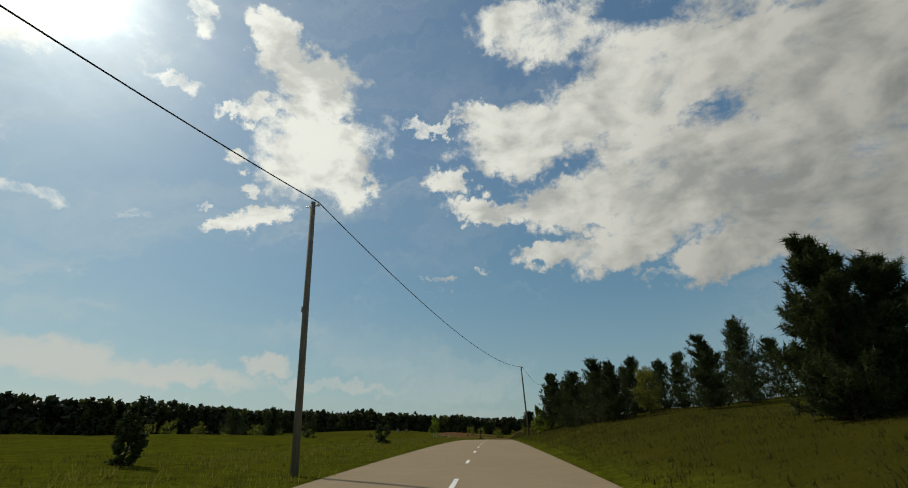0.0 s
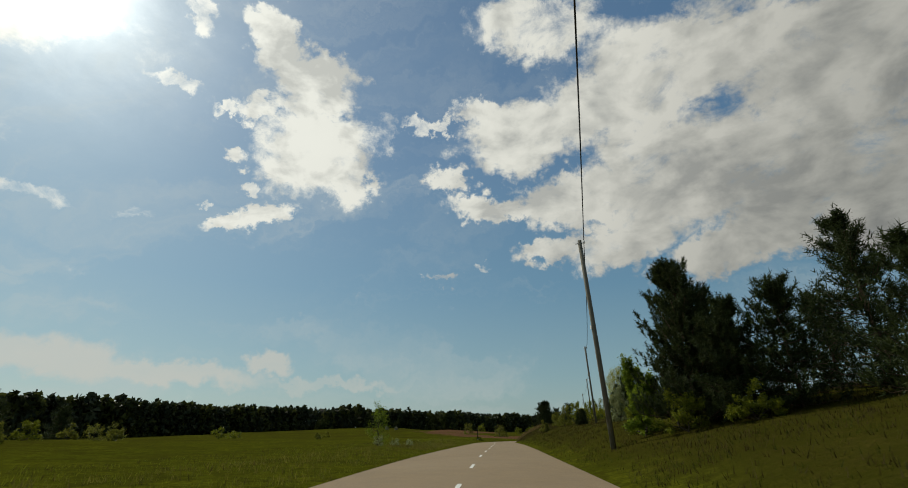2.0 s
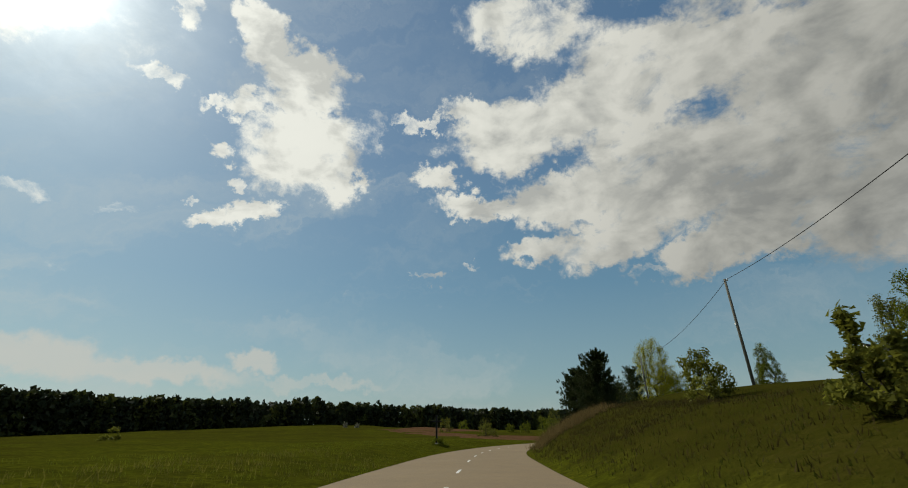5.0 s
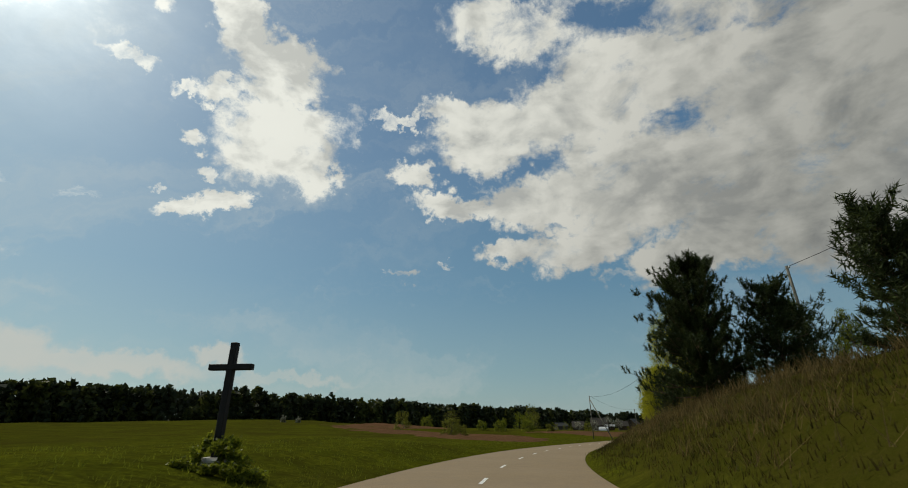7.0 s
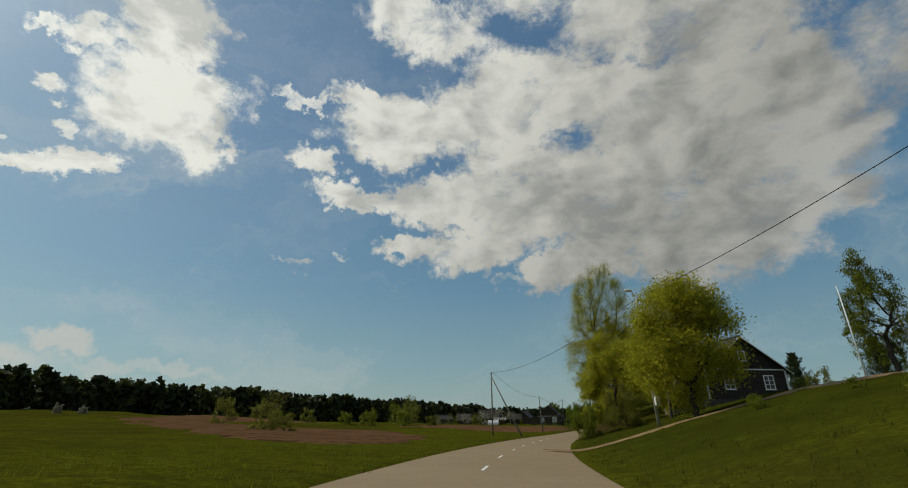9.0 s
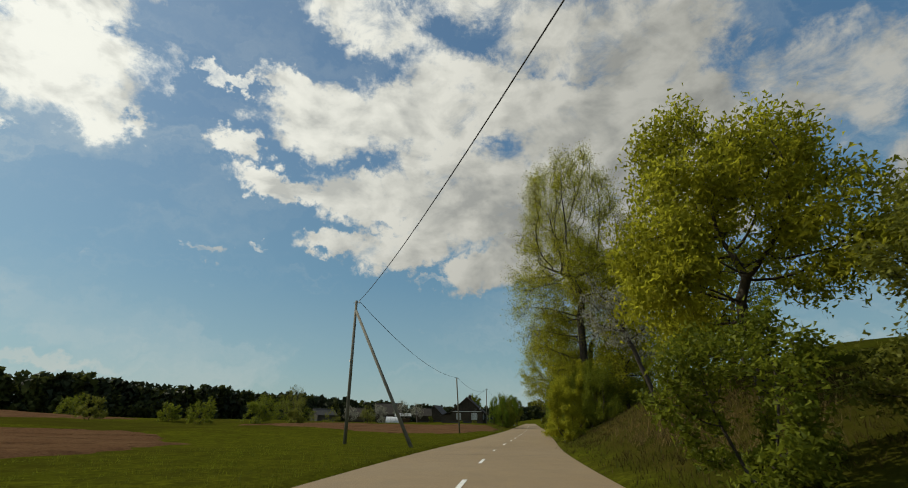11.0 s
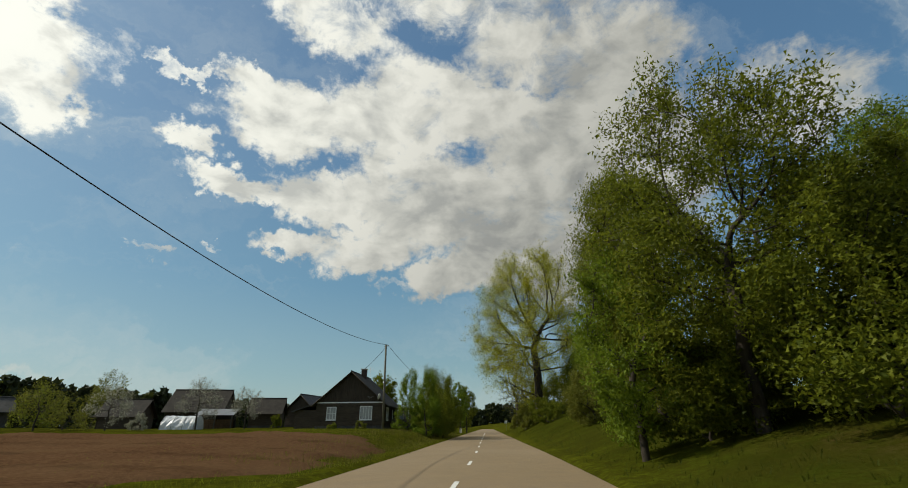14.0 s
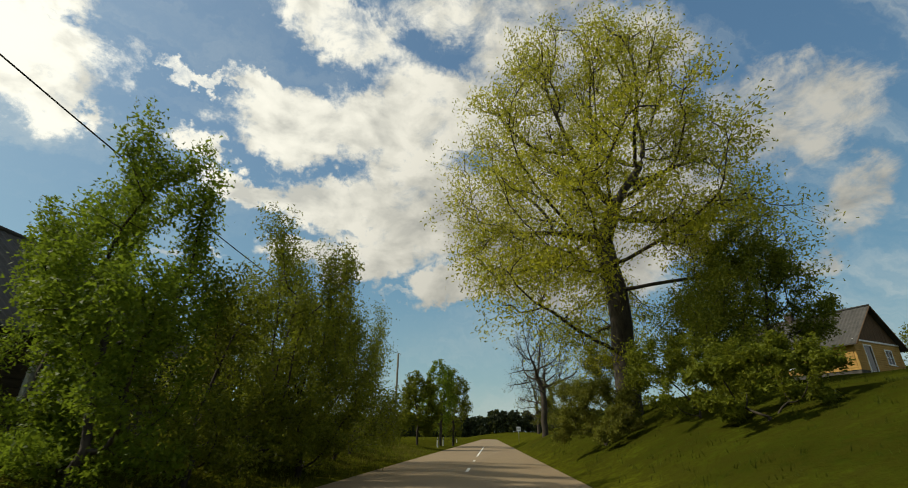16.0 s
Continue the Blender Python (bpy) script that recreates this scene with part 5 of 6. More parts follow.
# ---------------------------------------------------------------- houses
cottage = house(65.4, 226.8, radians(-14), 8.0, 9.0, 2.85, 5.9, "dark grey boarded cottage with white window frames and corner boards", "darkwood", "darkwood_v", "darkroof",
                front=((-1.75, 1.15, .85, 1.15, 2, 3), (2.2, 1.15, .85, 1.15, 2, 3)), left=((1.5, 1.15, .85, 1.15, 2, 3),), right=((0, 1.15, .85, 1.15, 2, 3),),
                board=0.16, chimney=(0.3, 5.0, 0.7), seed=3, detail="left_wall")
window(cottage, pose(0, -.035, 3.75), .55, .8, 2, 2)
annex = new("annex")
annex.parent = cottage
part("annex_wall", box_mesh((3.9, 5.3, 3.1, 6.9, -1.2, 2.7), bevel=.02), M["darkwood"], annex)
gable = bmesh.new()
vs = [gable.verts.new((gx, gy, gz)) for gx in (3.9, 5.28) for gy, gz in ((3.12, 2.7), (6.88, 2.7), (5.0, 4.2))]
for f in ((0, 1, 2), (5, 4, 3), (0, 2, 5, 3), (1, 4, 5, 2), (0, 3, 4, 1)):
    gable.faces.new([vs[i] for i in f])
part("annex_gable", gable, M["darkwood_v"], annex)
for side in (1, -1):
    part("annex_roof", roof_slab(1.9, 2.7, 4.2, 3.4, side, .3, .3, .018), M["slate"], annex).matrix_local = pose(2.2, 5.0, 0.05, 0, 0, -90)
porch = new("porch")
porch.parent = cottage
porch.location = (-4.0, 3.2, 0)
part("porch_roof", box_mesh((-2.1, .02, -1.3, 1.3, 2.3, 2.4), bevel=.02), M["darkroof"], porch)
for px, py in ((-1.95, -1.15), (-1.95, 1.15), (-1.0, -1.15)):
    part("porch_post", box_mesh((px - .09, px + .09, py - .09, py + .09, 0, 2.3), bevel=.01), M["white"], porch)
part("porch_floor", box_mesh((-2.1, 0, -1.3, 1.3, -1.2, .22), bevel=.02), M["greywood"], porch)

farm_turn = -math.atan2(0.61, 0.79)
farmhouse = house(107.4, 338.0, farm_turn, 7.9, 8.6, 2.7, 6.1, "old dark log farmhouse with a grey slate roof and white-framed windows", "logwood", "logwood_v", "slate",
                  front=((-2.1, .95, .95, 1.25, 3, 2), (1.9, .95, 1.25, 1.3, 4, 1)), right=((-2.5, .9, 1.1, 1.25, 3, 2),),
                  board=0.2, chimney=(0.3, 4.2, 0.75), seed=5, corner="", pane="curtain", wave=0.02, detail="right_wall")
porch2 = new("glazed_porch")
porch2.parent = farmhouse
porch2.location = (3.97, 5.4, 0)
part("porch_wall", box_mesh((0, 2.4, -1.5, -1.4, .0, 1.0), (0, .2, -1.5, -1.4, 1.0, 2.2), (2.2, 2.4, -1.5, -1.4, 1.0, 2.2), (.2, 2.2, -1.5, -1.4, 2.05, 2.2),
                             (2.3, 2.4, -1.4, 1.5, 0, 2.2), (0, 2.3, 1.4, 1.5, 0, 2.2)), M["greywood"], porch2, "pale boarded porch wall")
for i in range(3):
    part("pane", box_mesh((.24 + i * .66, .82 + i * .66, -1.47, -1.455, 1.03, 2.03)), M["glass"], porch2)
for i in range(4):
    part("glazing_bar", box_mesh((.18 + i * .66, .24 + i * .66, -1.53, -1.42, 1.0, 2.05)), M["white"], porch2)
part("porch_roof", box_mesh((-.1, 2.6, -1.7, 1.7, 2.2, 2.28), bevel=.02), M["slate"], porch2)
lean = new("lean_to")
lean.parent = farmhouse
lean.location = (-3.97, 0.6, 0)
part("lean_to_wall", boxes(bmesh.new(), [(-2.6, 0, -.02, .12, z, z + .19) for z in np.arange(0, 1.9, .2)] + [(-2.6, -2.48, .12, 6, z, z + .19) for z in np.arange(0, 1.7, .2)]),
     M["logwood"], lean)
bm = bmesh.new()
vs = [bm.verts.new(p) for p in ((-3.0, -.3, 1.75), (.15, -.3, 2.75), (.15, 6.3, 2.75), (-3.0, 6.3, 1.75), (-3.0, -.3, 1.85), (.15, -.3, 2.85), (.15, 6.3, 2.85), (-3.0, 6.3, 1.85))]
for f in ((0, 3, 2, 1), (4, 5, 6, 7), (0, 1, 5, 4), (1, 2, 6, 5), (2, 3, 7, 6), (3, 0, 4, 7)):
    bm.faces.new([vs[i] for i in f])
part("lean_to_roof", bm, M["slate"], lean)


def local_to_world(root, p):
    return Matrix.LocRotScale(root.location, root.rotation_euler, None) @ Vector(p)


dish_at = local_to_world(farmhouse, (2.35, -0.35, 3.35))
dish = new("satellite_dish")
dish.location = dish_at
dish.rotation_euler = (0, 0, farm_turn + radians(78))
dish.scale = (0.75, 0.75, 0.75)
tagged(dish, "white satellite dish on the farmhouse gable", "satellite dish")
bm = bmesh.new()
bmesh.ops.create_uvsphere(bm, u_segments=20, v_segments=12, radius=0.9)
bmesh.ops.delete(bm, geom=[v for v in bm.verts if v.co.z > -0.75], context="VERTS")
bmesh.ops.solidify(bm, geom=bm.faces[:], thickness=0.015)
bmesh.ops.rotate(bm, verts=bm.verts[:], cent=(0, 0, 0), matrix=Matrix.Rotation(radians(-75), 3, "X"))
bmesh.ops.translate(bm, verts=bm.verts[:], vec=(0, -0.75, 0.2))
part("reflector", bm, M["white"], dish)
part("arm", rod((0, .1, -.25), (0, -.55, .05), 0.02), M["steel"], dish)
part("bracket", rod((0, .4, -.05), (0, 0.0, -.05), 0.03), M["steel"], dish)
antenna = place("antenna_mast", 112.6, 344.8, "thin metal antenna mast behind the farmhouse", "antenna", "", 0.1)
part("mast", rod((0, 0, 0), (0, 0, 7.6), 0.035, 0.02), M["steel"], antenna)
part("crossbar", rod((-.5, 0, 7.2), (.5, 0, 7.3), 0.012), M["steel"], antenna)

barn = house(91.6, 360.9, radians(-112), 6.5, 6.6, 2.4, 5.0, "old dark boarded barn with a worn slate roof", "logwood", "logwood_v", "oldroof", seed=7, name="barn", corner="", band=False, category="barn", chimney=None, wave=0.0)
shed = house(107.0, 356.0, radians(-45), 4.6, 6.0, 2.2, 4.4, "dark boarded shed with a sheet roof", "logwood", "logwood_v", "darkroof", seed=8, name="shed", corner="", band=False, category="shed", wave=0.02)
cow_shed = house(84.2, 364.0, radians(-112), 5.0, 4.6, 2.0, 3.9, "low dark boarded byre beside the barn", "logwood", "logwood_v", "oldroof", seed=10, name="shed", corner="", band=False, category="shed", wave=0.0)
wing = house(99.8, 352.1, radians(-112), 4.2, 3.6, 1.9, 3.5, "low dark outbuilding with a grey slate roof", "logwood", "logwood_v", "oldroof", seed=9, name="outbuilding", corner="", band=False, category="outbuilding", wave=0.0)
hut = house(71.6, 348.5, radians(-70), 3.2, 5.0, 1.5, 2.6, "small weathered grey field hut", "greywood", "greywood", "slate", seed=11, name="hut", corner="", band=False, category="hut", wave=0.0)


def tin_lean(x, y, turn):
    root = place("woodshed", x, y, "open woodshed with a bright tin roof", "shed", "", 0.05, turn)
    for px in (-1.9, 0, 1.9):
        part("post", box_mesh((px - .07, px + .07, -.07, .07, 0, 1.7)), M["greywood"], root)
    part("back_wall", box_mesh(*[(-2 + i * .2, -2 + i * .2 + .19, 1.9, 1.95, 0, 2.2) for i in range(20)]), M["darkwood_v"], root)
    bm = bmesh.new()
    n = 40
    rows = [[bm.verts.new((-2.2 + 4.4 * i / n, y0, z0 + (.015 if i % 2 else -.015))) for i in range(n + 1)] for y0, z0 in ((-.5, 1.65), (.8, 2.05), (2.2, 2.45))]
    for a, b in zip(rows, rows[1:]):
        for i in range(n):
            bm.faces.new((a[i], a[i + 1], b[i + 1], b[i]))
    bmesh.ops.solidify(bm, geom=bm.faces[:], thickness=0.02)
    part("tin_roof", bm, M["tin"], root, "pale corrugated tin roof")
    part("firewood", box_mesh(*[(-1.8 + i * .3, -1.8 + i * .3 + .26, .3, 1.7, j * .24, j * .24 + .2) for i in range(12) for j in range(5)]), M["brownwood"], root)
    return root


tin_lean(95.3, 350.8, radians(-22))


def greenhouse(x, y, turn):
    root = place("greenhouse", x, y, "small tunnel greenhouse of crumpled white foil", "greenhouse", "", 0.05, turn)
    rng = np.random.RandomState(4)
    bm = bmesh.new()
    rows = []
    for i in range(14):
        yy = -1.8 + 3.6 * i / 13
        rows.append([bm.verts.new((1.3 * math.cos(a) + rng.normal() * .03, yy, 1.5 * math.sin(a) + rng.normal() * .03)) for a in np.linspace(0, math.pi, 13)])
    for a, b in zip(rows, rows[1:]):
        for i in range(12):
            bm.faces.new((a[i], a[i + 1], b[i + 1], b[i]))
    bm.faces.new(rows[0])
    bm.faces.new(rows[-1][::-1])
    part("foil", bm, M["film"], root)
    for i in range(4):
        yy = -1.8 + 1.2 * i
        line = [(1.33 * math.cos(a), yy, 1.54 * math.sin(a)) for a in np.linspace(0, math.pi, 13)]
        part("hoop", raw_mesh("hoop", *tube(line, np.full(13, .025), 5), True), M["steel"], root)
    return root


greenhouse(91.8, 348.6, radians(60))

ochre = house(159.8, 331.8, radians(-9), 6.2, 9.5, 2.4, 5.2, "ochre boarded house with a grey slate roof and brown gable", "ochre", "brownwood", "slate",
              front=((-1.4, .2, .9, 1.9, 1, 1), (1.3, .9, .8, 1.0, 2, 2)), left=((-2.8, .9, .85, 1.1, 2, 2), (0, .9, .85, 1.1, 2, 2), (2.8, .9, .85, 1.1, 2, 2)),
              board=0.17, chimney=(0, 5.5, 0.6), seed=12, corner="", detail="left_wall")
far_shed = house(38.5, 142.5, radians(-60), 2.4, 4.0, 1.3, 2.0, "pale metal trailer hut on the bank", "tin", "tin", "slate", seed=13, name="hut", corner="", band=False, category="hut", wave=0.0)

# ---------------------------------------------------------------- pines on the right bank
for k, (x, y, h, w, n) in enumerate(((9.6, 11.6, 4.9, 2.3, 26000), (10.7, 12.3, 4.7, 2.4, 24000), (11.6, 12.0, 4.2, 2.6, 14000), (9.9, 12.6, 3.4, 2.0, 12000), (17.2, 32.2, 5.0, 3.2, 12000), (20.8, 33.6, 6.2, 4.4, 12000), (18.5, 38.7, 4.6, 3.2, 9000), (12.6, 38.4, 4.8, 2.8, 12000), (14.6, 47.2, 4.4, 3.4, 9000), (11.6, 46.8, 5.2, 4.4, 13000), (12.6, 42.5, 5.6, 3.8, 10000),
                                     (13.1, 64.7, 7.2, 5.0, 60000), (15.2, 66.6, 6.0, 4.6, 24000), (13.9, 62.6, 4.6, 3.6, 24000), (15.6, 62.0, 5.0, 4.2, 10000), (18.2, 61.0, 6.8, 4.6, 12000), (15.5, 51.5, 5.0, 4.2, 7000),
                                     (17.0, 45.5, 5.4, 4.2, 7000), (15.2, 56.0, 4.4, 3.6, 6000), (19.0, 53.0, 5.2, 4.4, 6000), (20.4, 66.0, 4.6, 4.0, 6000),
                                     (20.4, 96.3, 3.0, 2.3, 6000), (19.8, 91.0, 3.6, 2.6, 6000), (23.5, 90.0, 3.8, 3.0, 4000), (18.9, 105.6, 1.9, 1.9, 3000),
                                     (24.5, 104, 3.2, 3.0, 4000), (23, 38, 4.4, 4.0, 5000), (25, 60, 5, 4.4, 4000),
                                     (21, 48, 5.0, 4.2, 5000), (24.5, 44, 5.0, 4.4, 5000), (27, 50, 5.2, 4.6, 4000), (22.5, 57, 5.0, 4.4, 4000), (28, 41, 5.2, 4.6, 4000))):
    pine(x, y, h, w, seed=k + 1, leaves=n, size=0.16 if n > 20000 else 0.2)
for k, (x, y, h, w, n) in enumerate(((26.8, 173.8, 6.6, 5.8, 70000), (29.6, 172.4, 4.8, 4.4, 20000), (23.1, 153.3, 5.2, 4.0, 50000), (25.2, 163.0, 3.9, 3.2, 10000),
                                     (27.6, 163.8, 3.2, 3.0, 6000), (35.0, 191.4, 4.3, 4.4, 16000), (31.5, 166.5, 5.0, 4.2, 5000), (33, 175, 4.4, 4.2, 5000))):
    pine(x, y, h, w, seed=k + 41, leaves=n, shape=0.6, size=0.17 if n > 15000 else 0.2, label="bushy dark pine on top of the road cutting", group="pines by the cutting", clear=0.03)

# ---------------------------------------------------------------- other growth along the first straight
broadleaf(16.4, 40.6, 3.8, 2.4, "dull", 59, leaves=5000, size=0.1, label="small birch in yellow-green leaf among the pines", name="birch_tree", group="birches", clear=0.1)
bush(11.5, 66.2, 3.3, 2.4, "fresh", 61, 9000, 0.12, "fresh green bush at the foot of the pines")
for k, (x, y, h, w) in enumerate(((12.0, 63.2, 1.5, 2.4), (13.4, 61.2, 1.3, 2.2), (11.9, 67.8, 1.4, 2.0))):
    bush(x, y, h, w, "green", 310 + k, 3000, 0.08, "low dark undergrowth below the pines", "undergrowth below the pines")
bush(15.4, 80.8, 2.4, 1.9, "bloom", 62, 6000, 0.08, "bright green bush speckled with white blossom")
pine(17.2, 83.0, 3.8, 3.0, seed=260, leaves=7000)
bush(18.6, 87.5, 1.9, 2.2, "green", 63, 2500)
for k, (x, y, h, w, leaf) in enumerate(((18.6, 114.2, 2.7, 2.8, "dull"), (20.8, 115.6, 3.0, 2.6, "green"), (23.4, 117, 2.8, 3.0, "green"), (16.6, 119, 1.7, 1.8, "dull"),
                                        (27, 122, 3.4, 3.4, "green"), (21.5, 133, 2.4, 3.0, "dull"))):
    bush(x, y, h, w, leaf, 70 + k, 3000, 0.13, "round bush on the grassy rise", "bushes on the rise")
broadleaf(40.4, 139.4, 6.7, 3.0, "green", 64, leaves=5000, size=0.14, label="slender birch in young leaf on the rise", name="birch_tree", group="birches", kids=4, depth=3)
broadleaf(45, 146, 7.0, 3.4, "dull", 65, leaves=3500, size=0.14, label="slender birch in young leaf on the rise", name="birch_tree", group="birches", kids=4, depth=3)
for k, (x, y, h, w, leaf, lab) in enumerate(((-6.0, 41, 1.5, 1.8, "pine", "dark juniper bush in the meadow"), (-10.1, 15.2, 2.0, 1.1, "pine", "small dark conifer in the meadow"),
                                             (-16.3, 54.4, 2.8, 2.0, "pine", "dark conifer at the meadow's edge"), (-27.8, 73.4, 4.2, 3.6, "pine", "dark conifer at the meadow's edge"),
                                             (-41, 90, 4.6, 5.4, "pine", "dark conifer at the meadow's edge"), (-48, 108, 4.4, 4.0, "pine", "dark conifer at the meadow's edge"))):
    if h > 4:
        pine(x, y, h, w, seed=80 + k, leaves=4000, label=lab, group="conifers in the meadow")
    else:
        bush(x, y, h, w, leaf, 80 + k, 2500, 0.12, lab, "dark shrubs in the meadow")
for k, (x, y, h, w) in enumerate(((-37.4, 91.2, 1.8, 3.0), (-38, 97, 1.6, 2.4), (-37, 103, 1.4, 2.4), (-40.5, 135, 2.0, 3.2), (-32.6, 62, 1.6, 2.2), (-33.5, 83.5, 1.5, 2.4), (-55.7, 95, 3.0, 4),
                                  (-60, 130, 3.0, 5), (-70, 150, 3.5, 5), (-52, 165, 2.4, 4), (-30, 170, 1.6, 3), (-75, 120, 3.6, 5), (-44, 150, 2.0, 3.4), (-25, 145, 1.2, 2.0))):
    bush(x, y, h, w, "dull" if k % 3 else "green", 90 + k, 1300, 0.16, "scattered olive bush in the open meadow", "meadow bushes")
broadleaf(-3.9, 90.0, 3.9, 1.7, "fresh", 106, leaves=2600, size=0.08, label="slender young birch in thin leaf at the meadow's edge", name="birch_tree", group="birches", depth=3, kids=4, clear=0.12)
for k, (x, y, h, w) in enumerate(((-1.2, 91.4, 0.6, 1.0), (-0.4, 93.5, 0.5, 0.9), (-2.4, 90.2, 0.7, 1.2), (0.6, 94.6, 0.55, 0.9), (-3.6, 88.6, 0.9, 1.3))):
    bush(x, y, h, w, "dull" if k % 2 else "bloom", 300 + k, 900, 0.06, "clump of rank weeds on the verge", "verge weeds", "weed_clump")
bush(8.5, 165.9, 0.75, 1.9, "green", 107, 2400, 0.1, "low sprawling shrub under the cross")
bush(9.3, 165.6, 0.45, 1.5, "green", 108, 1000, 0.1, "low sprawling shrub under the cross")
bush(21.9, 263.4, 3.6, 6.0, "dull", 109, 5000, 0.14, "large olive bush at the field's edge")
bush(24.5, 262.6, 2.6, 3.4, "dull", 110, 2500, 0.14, "olive bush at the field's edge")
broadleaf(22.8, 270, 6.5, 5.0, "dull", 111, leaves=1200, size=0.12, label="nearly bare round tree behind the bush", name="bare_tree", group="bare trees", depth=4, kids=4)
for k, (x, y, h, w, leaf) in enumerate(((47.8, 341.8, 5, 7, "green"), (58, 340, 4.6, 7, "green"), (42, 352, 4, 6, "green"), (10, 323, 6, 7, "dull"), (-44, 376, 3, 3, "blossom"), (-38, 378, 2.6, 3, "blossom"),
                                        (66, 389, 8, 9, "green"), (72, 399, 8, 9, "green"), (80, 415, 9, 8, "dull"), (30, 340, 4, 6, "dull"), (64, 330, 2.6, 4, "dull"), (20, 380, 5, 8, "green"))):
    bush(x, y, h, w, leaf, 120 + k, 2200, 0.28, "bush clump far across the fields", "far bush clumps")
broadleaf(81, 428, 14, 10, "dull", 135, leaves=2500, size=0.25, label="nearly bare tall tree far off", name="bare_tree", group="bare trees", depth=4, kids=4)

# ---------------------------------------------------------------- by the cottage
broadleaf(47.7, 215.9, 8.7, 6.6, "spring", 140, leaves=60000, size=0.12, label="old fruit tree in yellow-green leaf before the cottage", name="fruit_tree", group="trees by the cottage", clear=0.13, kids=5, depth=4, trunk=0.22, lumps=14, fork=0.15, clump=0.36)
broadleaf(60.2, 239.5, 10.2, 9.0, "spring", 141, leaves=48000, size=0.14, label="broad willow in yellow-green spring leaf", name="willow_tree", group="trees by the cottage", clear=0.12, kids=5, depth=4, droop=0.8)
broadleaf(58, 229, 8.5, 6.5, "spring", 142, leaves=30000, size=0.12, label="round tree in pale spring leaf by the cottage", group="trees by the cottage", clear=0.12, kids=5, depth=4)
bush(56.6, 233.4, 4.2, 5.2, "dull", 143, 14000, 0.1, "dense olive bush at the lawn's edge")
bush(53.8, 236.4, 3.0, 4.0, "green", 144, 9000, 0.1, "dense green bush at the lawn's edge")
broadleaf(92, 229, 19, 7.5, "green", 145, leaves=15000, size=0.2, label="tall slender birch with hanging twigs", name="birch_tree", group="birches", clear=0.12, depth=4, kids=4, droop=1.2)
pine(97, 233, 8, 4.5, seed=146, leaves=5000, group="pines behind the lawn")
pine(88, 238, 6, 4, seed=147, leaves=4000, group="pines behind the lawn")
bush(83, 232, 3.2, 4, "dull", 148, 2500, 0.16)
for k, (s, d) in enumerate(((222, 13), (219, 12), (217, 15), (226, 17), (214, 17), (211, 13))):
    bush(*at_road(s, d), 0.55, 0.8, "green", 150 + k, 700, 0.07, "small dark shrub on the lawn", "lawn shrubs")

# ---------------------------------------------------------------- tall trees on the right before the farm
broadleaf(78.7, 265.6, 31, 14.6, "spring", 160, leaves=105000, size=0.11, label="tall lime tree in yellow-green leaf close to the road", name="lime_tree", group="limes by the road", clear=0.19, kids=5, depth=4, trunk=0.5, lumps=14, clump=0.36)
broadleaf(82.6, 268.4, 23, 13, "spring", 161, leaves=60000, size=0.13, label="tall lime tree in yellow-green leaf close to the road", name="lime_tree", group="limes by the road", clear=0.1, kids=5, depth=4, trunk=0.36)
broadleaf(79.8, 261.8, 10, 7.5, "spring", 164, leaves=26000, size=0.11, label="dense tree crowding the bank behind the limes", group="trees behind the limes", clear=0.06)
broadleaf(85.0, 263.5, 18, 11, "spring", 165, leaves=26000, size=0.17, label="dense tree crowding the bank behind the limes", group="trees behind the limes", clear=0.08)
broadleaf(71.5, 252.2, 8.0, 5.5, "blossom", 162, leaves=5000, size=0.12, label="leaning fruit tree in white blossom on the bank", name="blossom_tree", group="blossoming trees", clear=0.3, lean=(-0.25, 0.2), kids=5, depth=4, trunk=0.2)
broadleaf(75.5, 248.5, 9.5, 5.5, "green", 163, leaves=7000, size=0.13, label="slender birch on top of the bank", name="birch_tree", group="birches", clear=0.25, kids=4, depth=4, droop=1.0)
for k, (x, y, h, w, leaf, n) in enumerate(((69.0, 258.2, 4.0, 2.8, "spring", 6000), (72.4, 261.8, 4.6, 3.4, "spring", 7000), (75.6, 263.8, 5.4, 4.0, "green", 8000), (79.2, 269.6, 5.0, 4.0, "green", 8000),
                                           (83.5, 272.4, 4.6, 4.2, "green", 6000), (79, 262, 5.6, 4.8, "green", 6000), (82.0, 264.8, 6.0, 5.0, "spring", 6000), (74.4, 259.6, 4.2, 3.6, "green", 5000),
                                           (77.0, 265.0, 4.6, 3.4, "spring", 8000), (76.4, 263.0, 5.4, 3.8, "spring", 9000), (75.6, 261.2, 5.0, 3.6, "green", 9000), (78.4, 263.4, 7.0, 4.8, "spring", 9000))):
    bush(x, y, h, w, leaf, 170 + k, n * 3, 0.085, "dense yellow-green bush crowding the road", "bushes under the limes")
broadleaf(103.4, 287.6, 7.4, 5.2, "green", 180, leaves=20000, size=0.11, label="round dense green tree by the road", group="trees before the farm", clear=0.08, kids=5, depth=4)
broadleaf(105.0, 289.8, 8.2, 7.6, "green", 186, leaves=26000, size=0.12, label="round dense green tree by the road", group="trees before the farm", clear=0.04)
broadleaf(100.4, 291.6, 11.8, 9.0, "green", 181, leaves=40000, size=0.11, label="round dense green tree by the road", group="trees before the farm", clear=0.08, kids=5, depth=4)
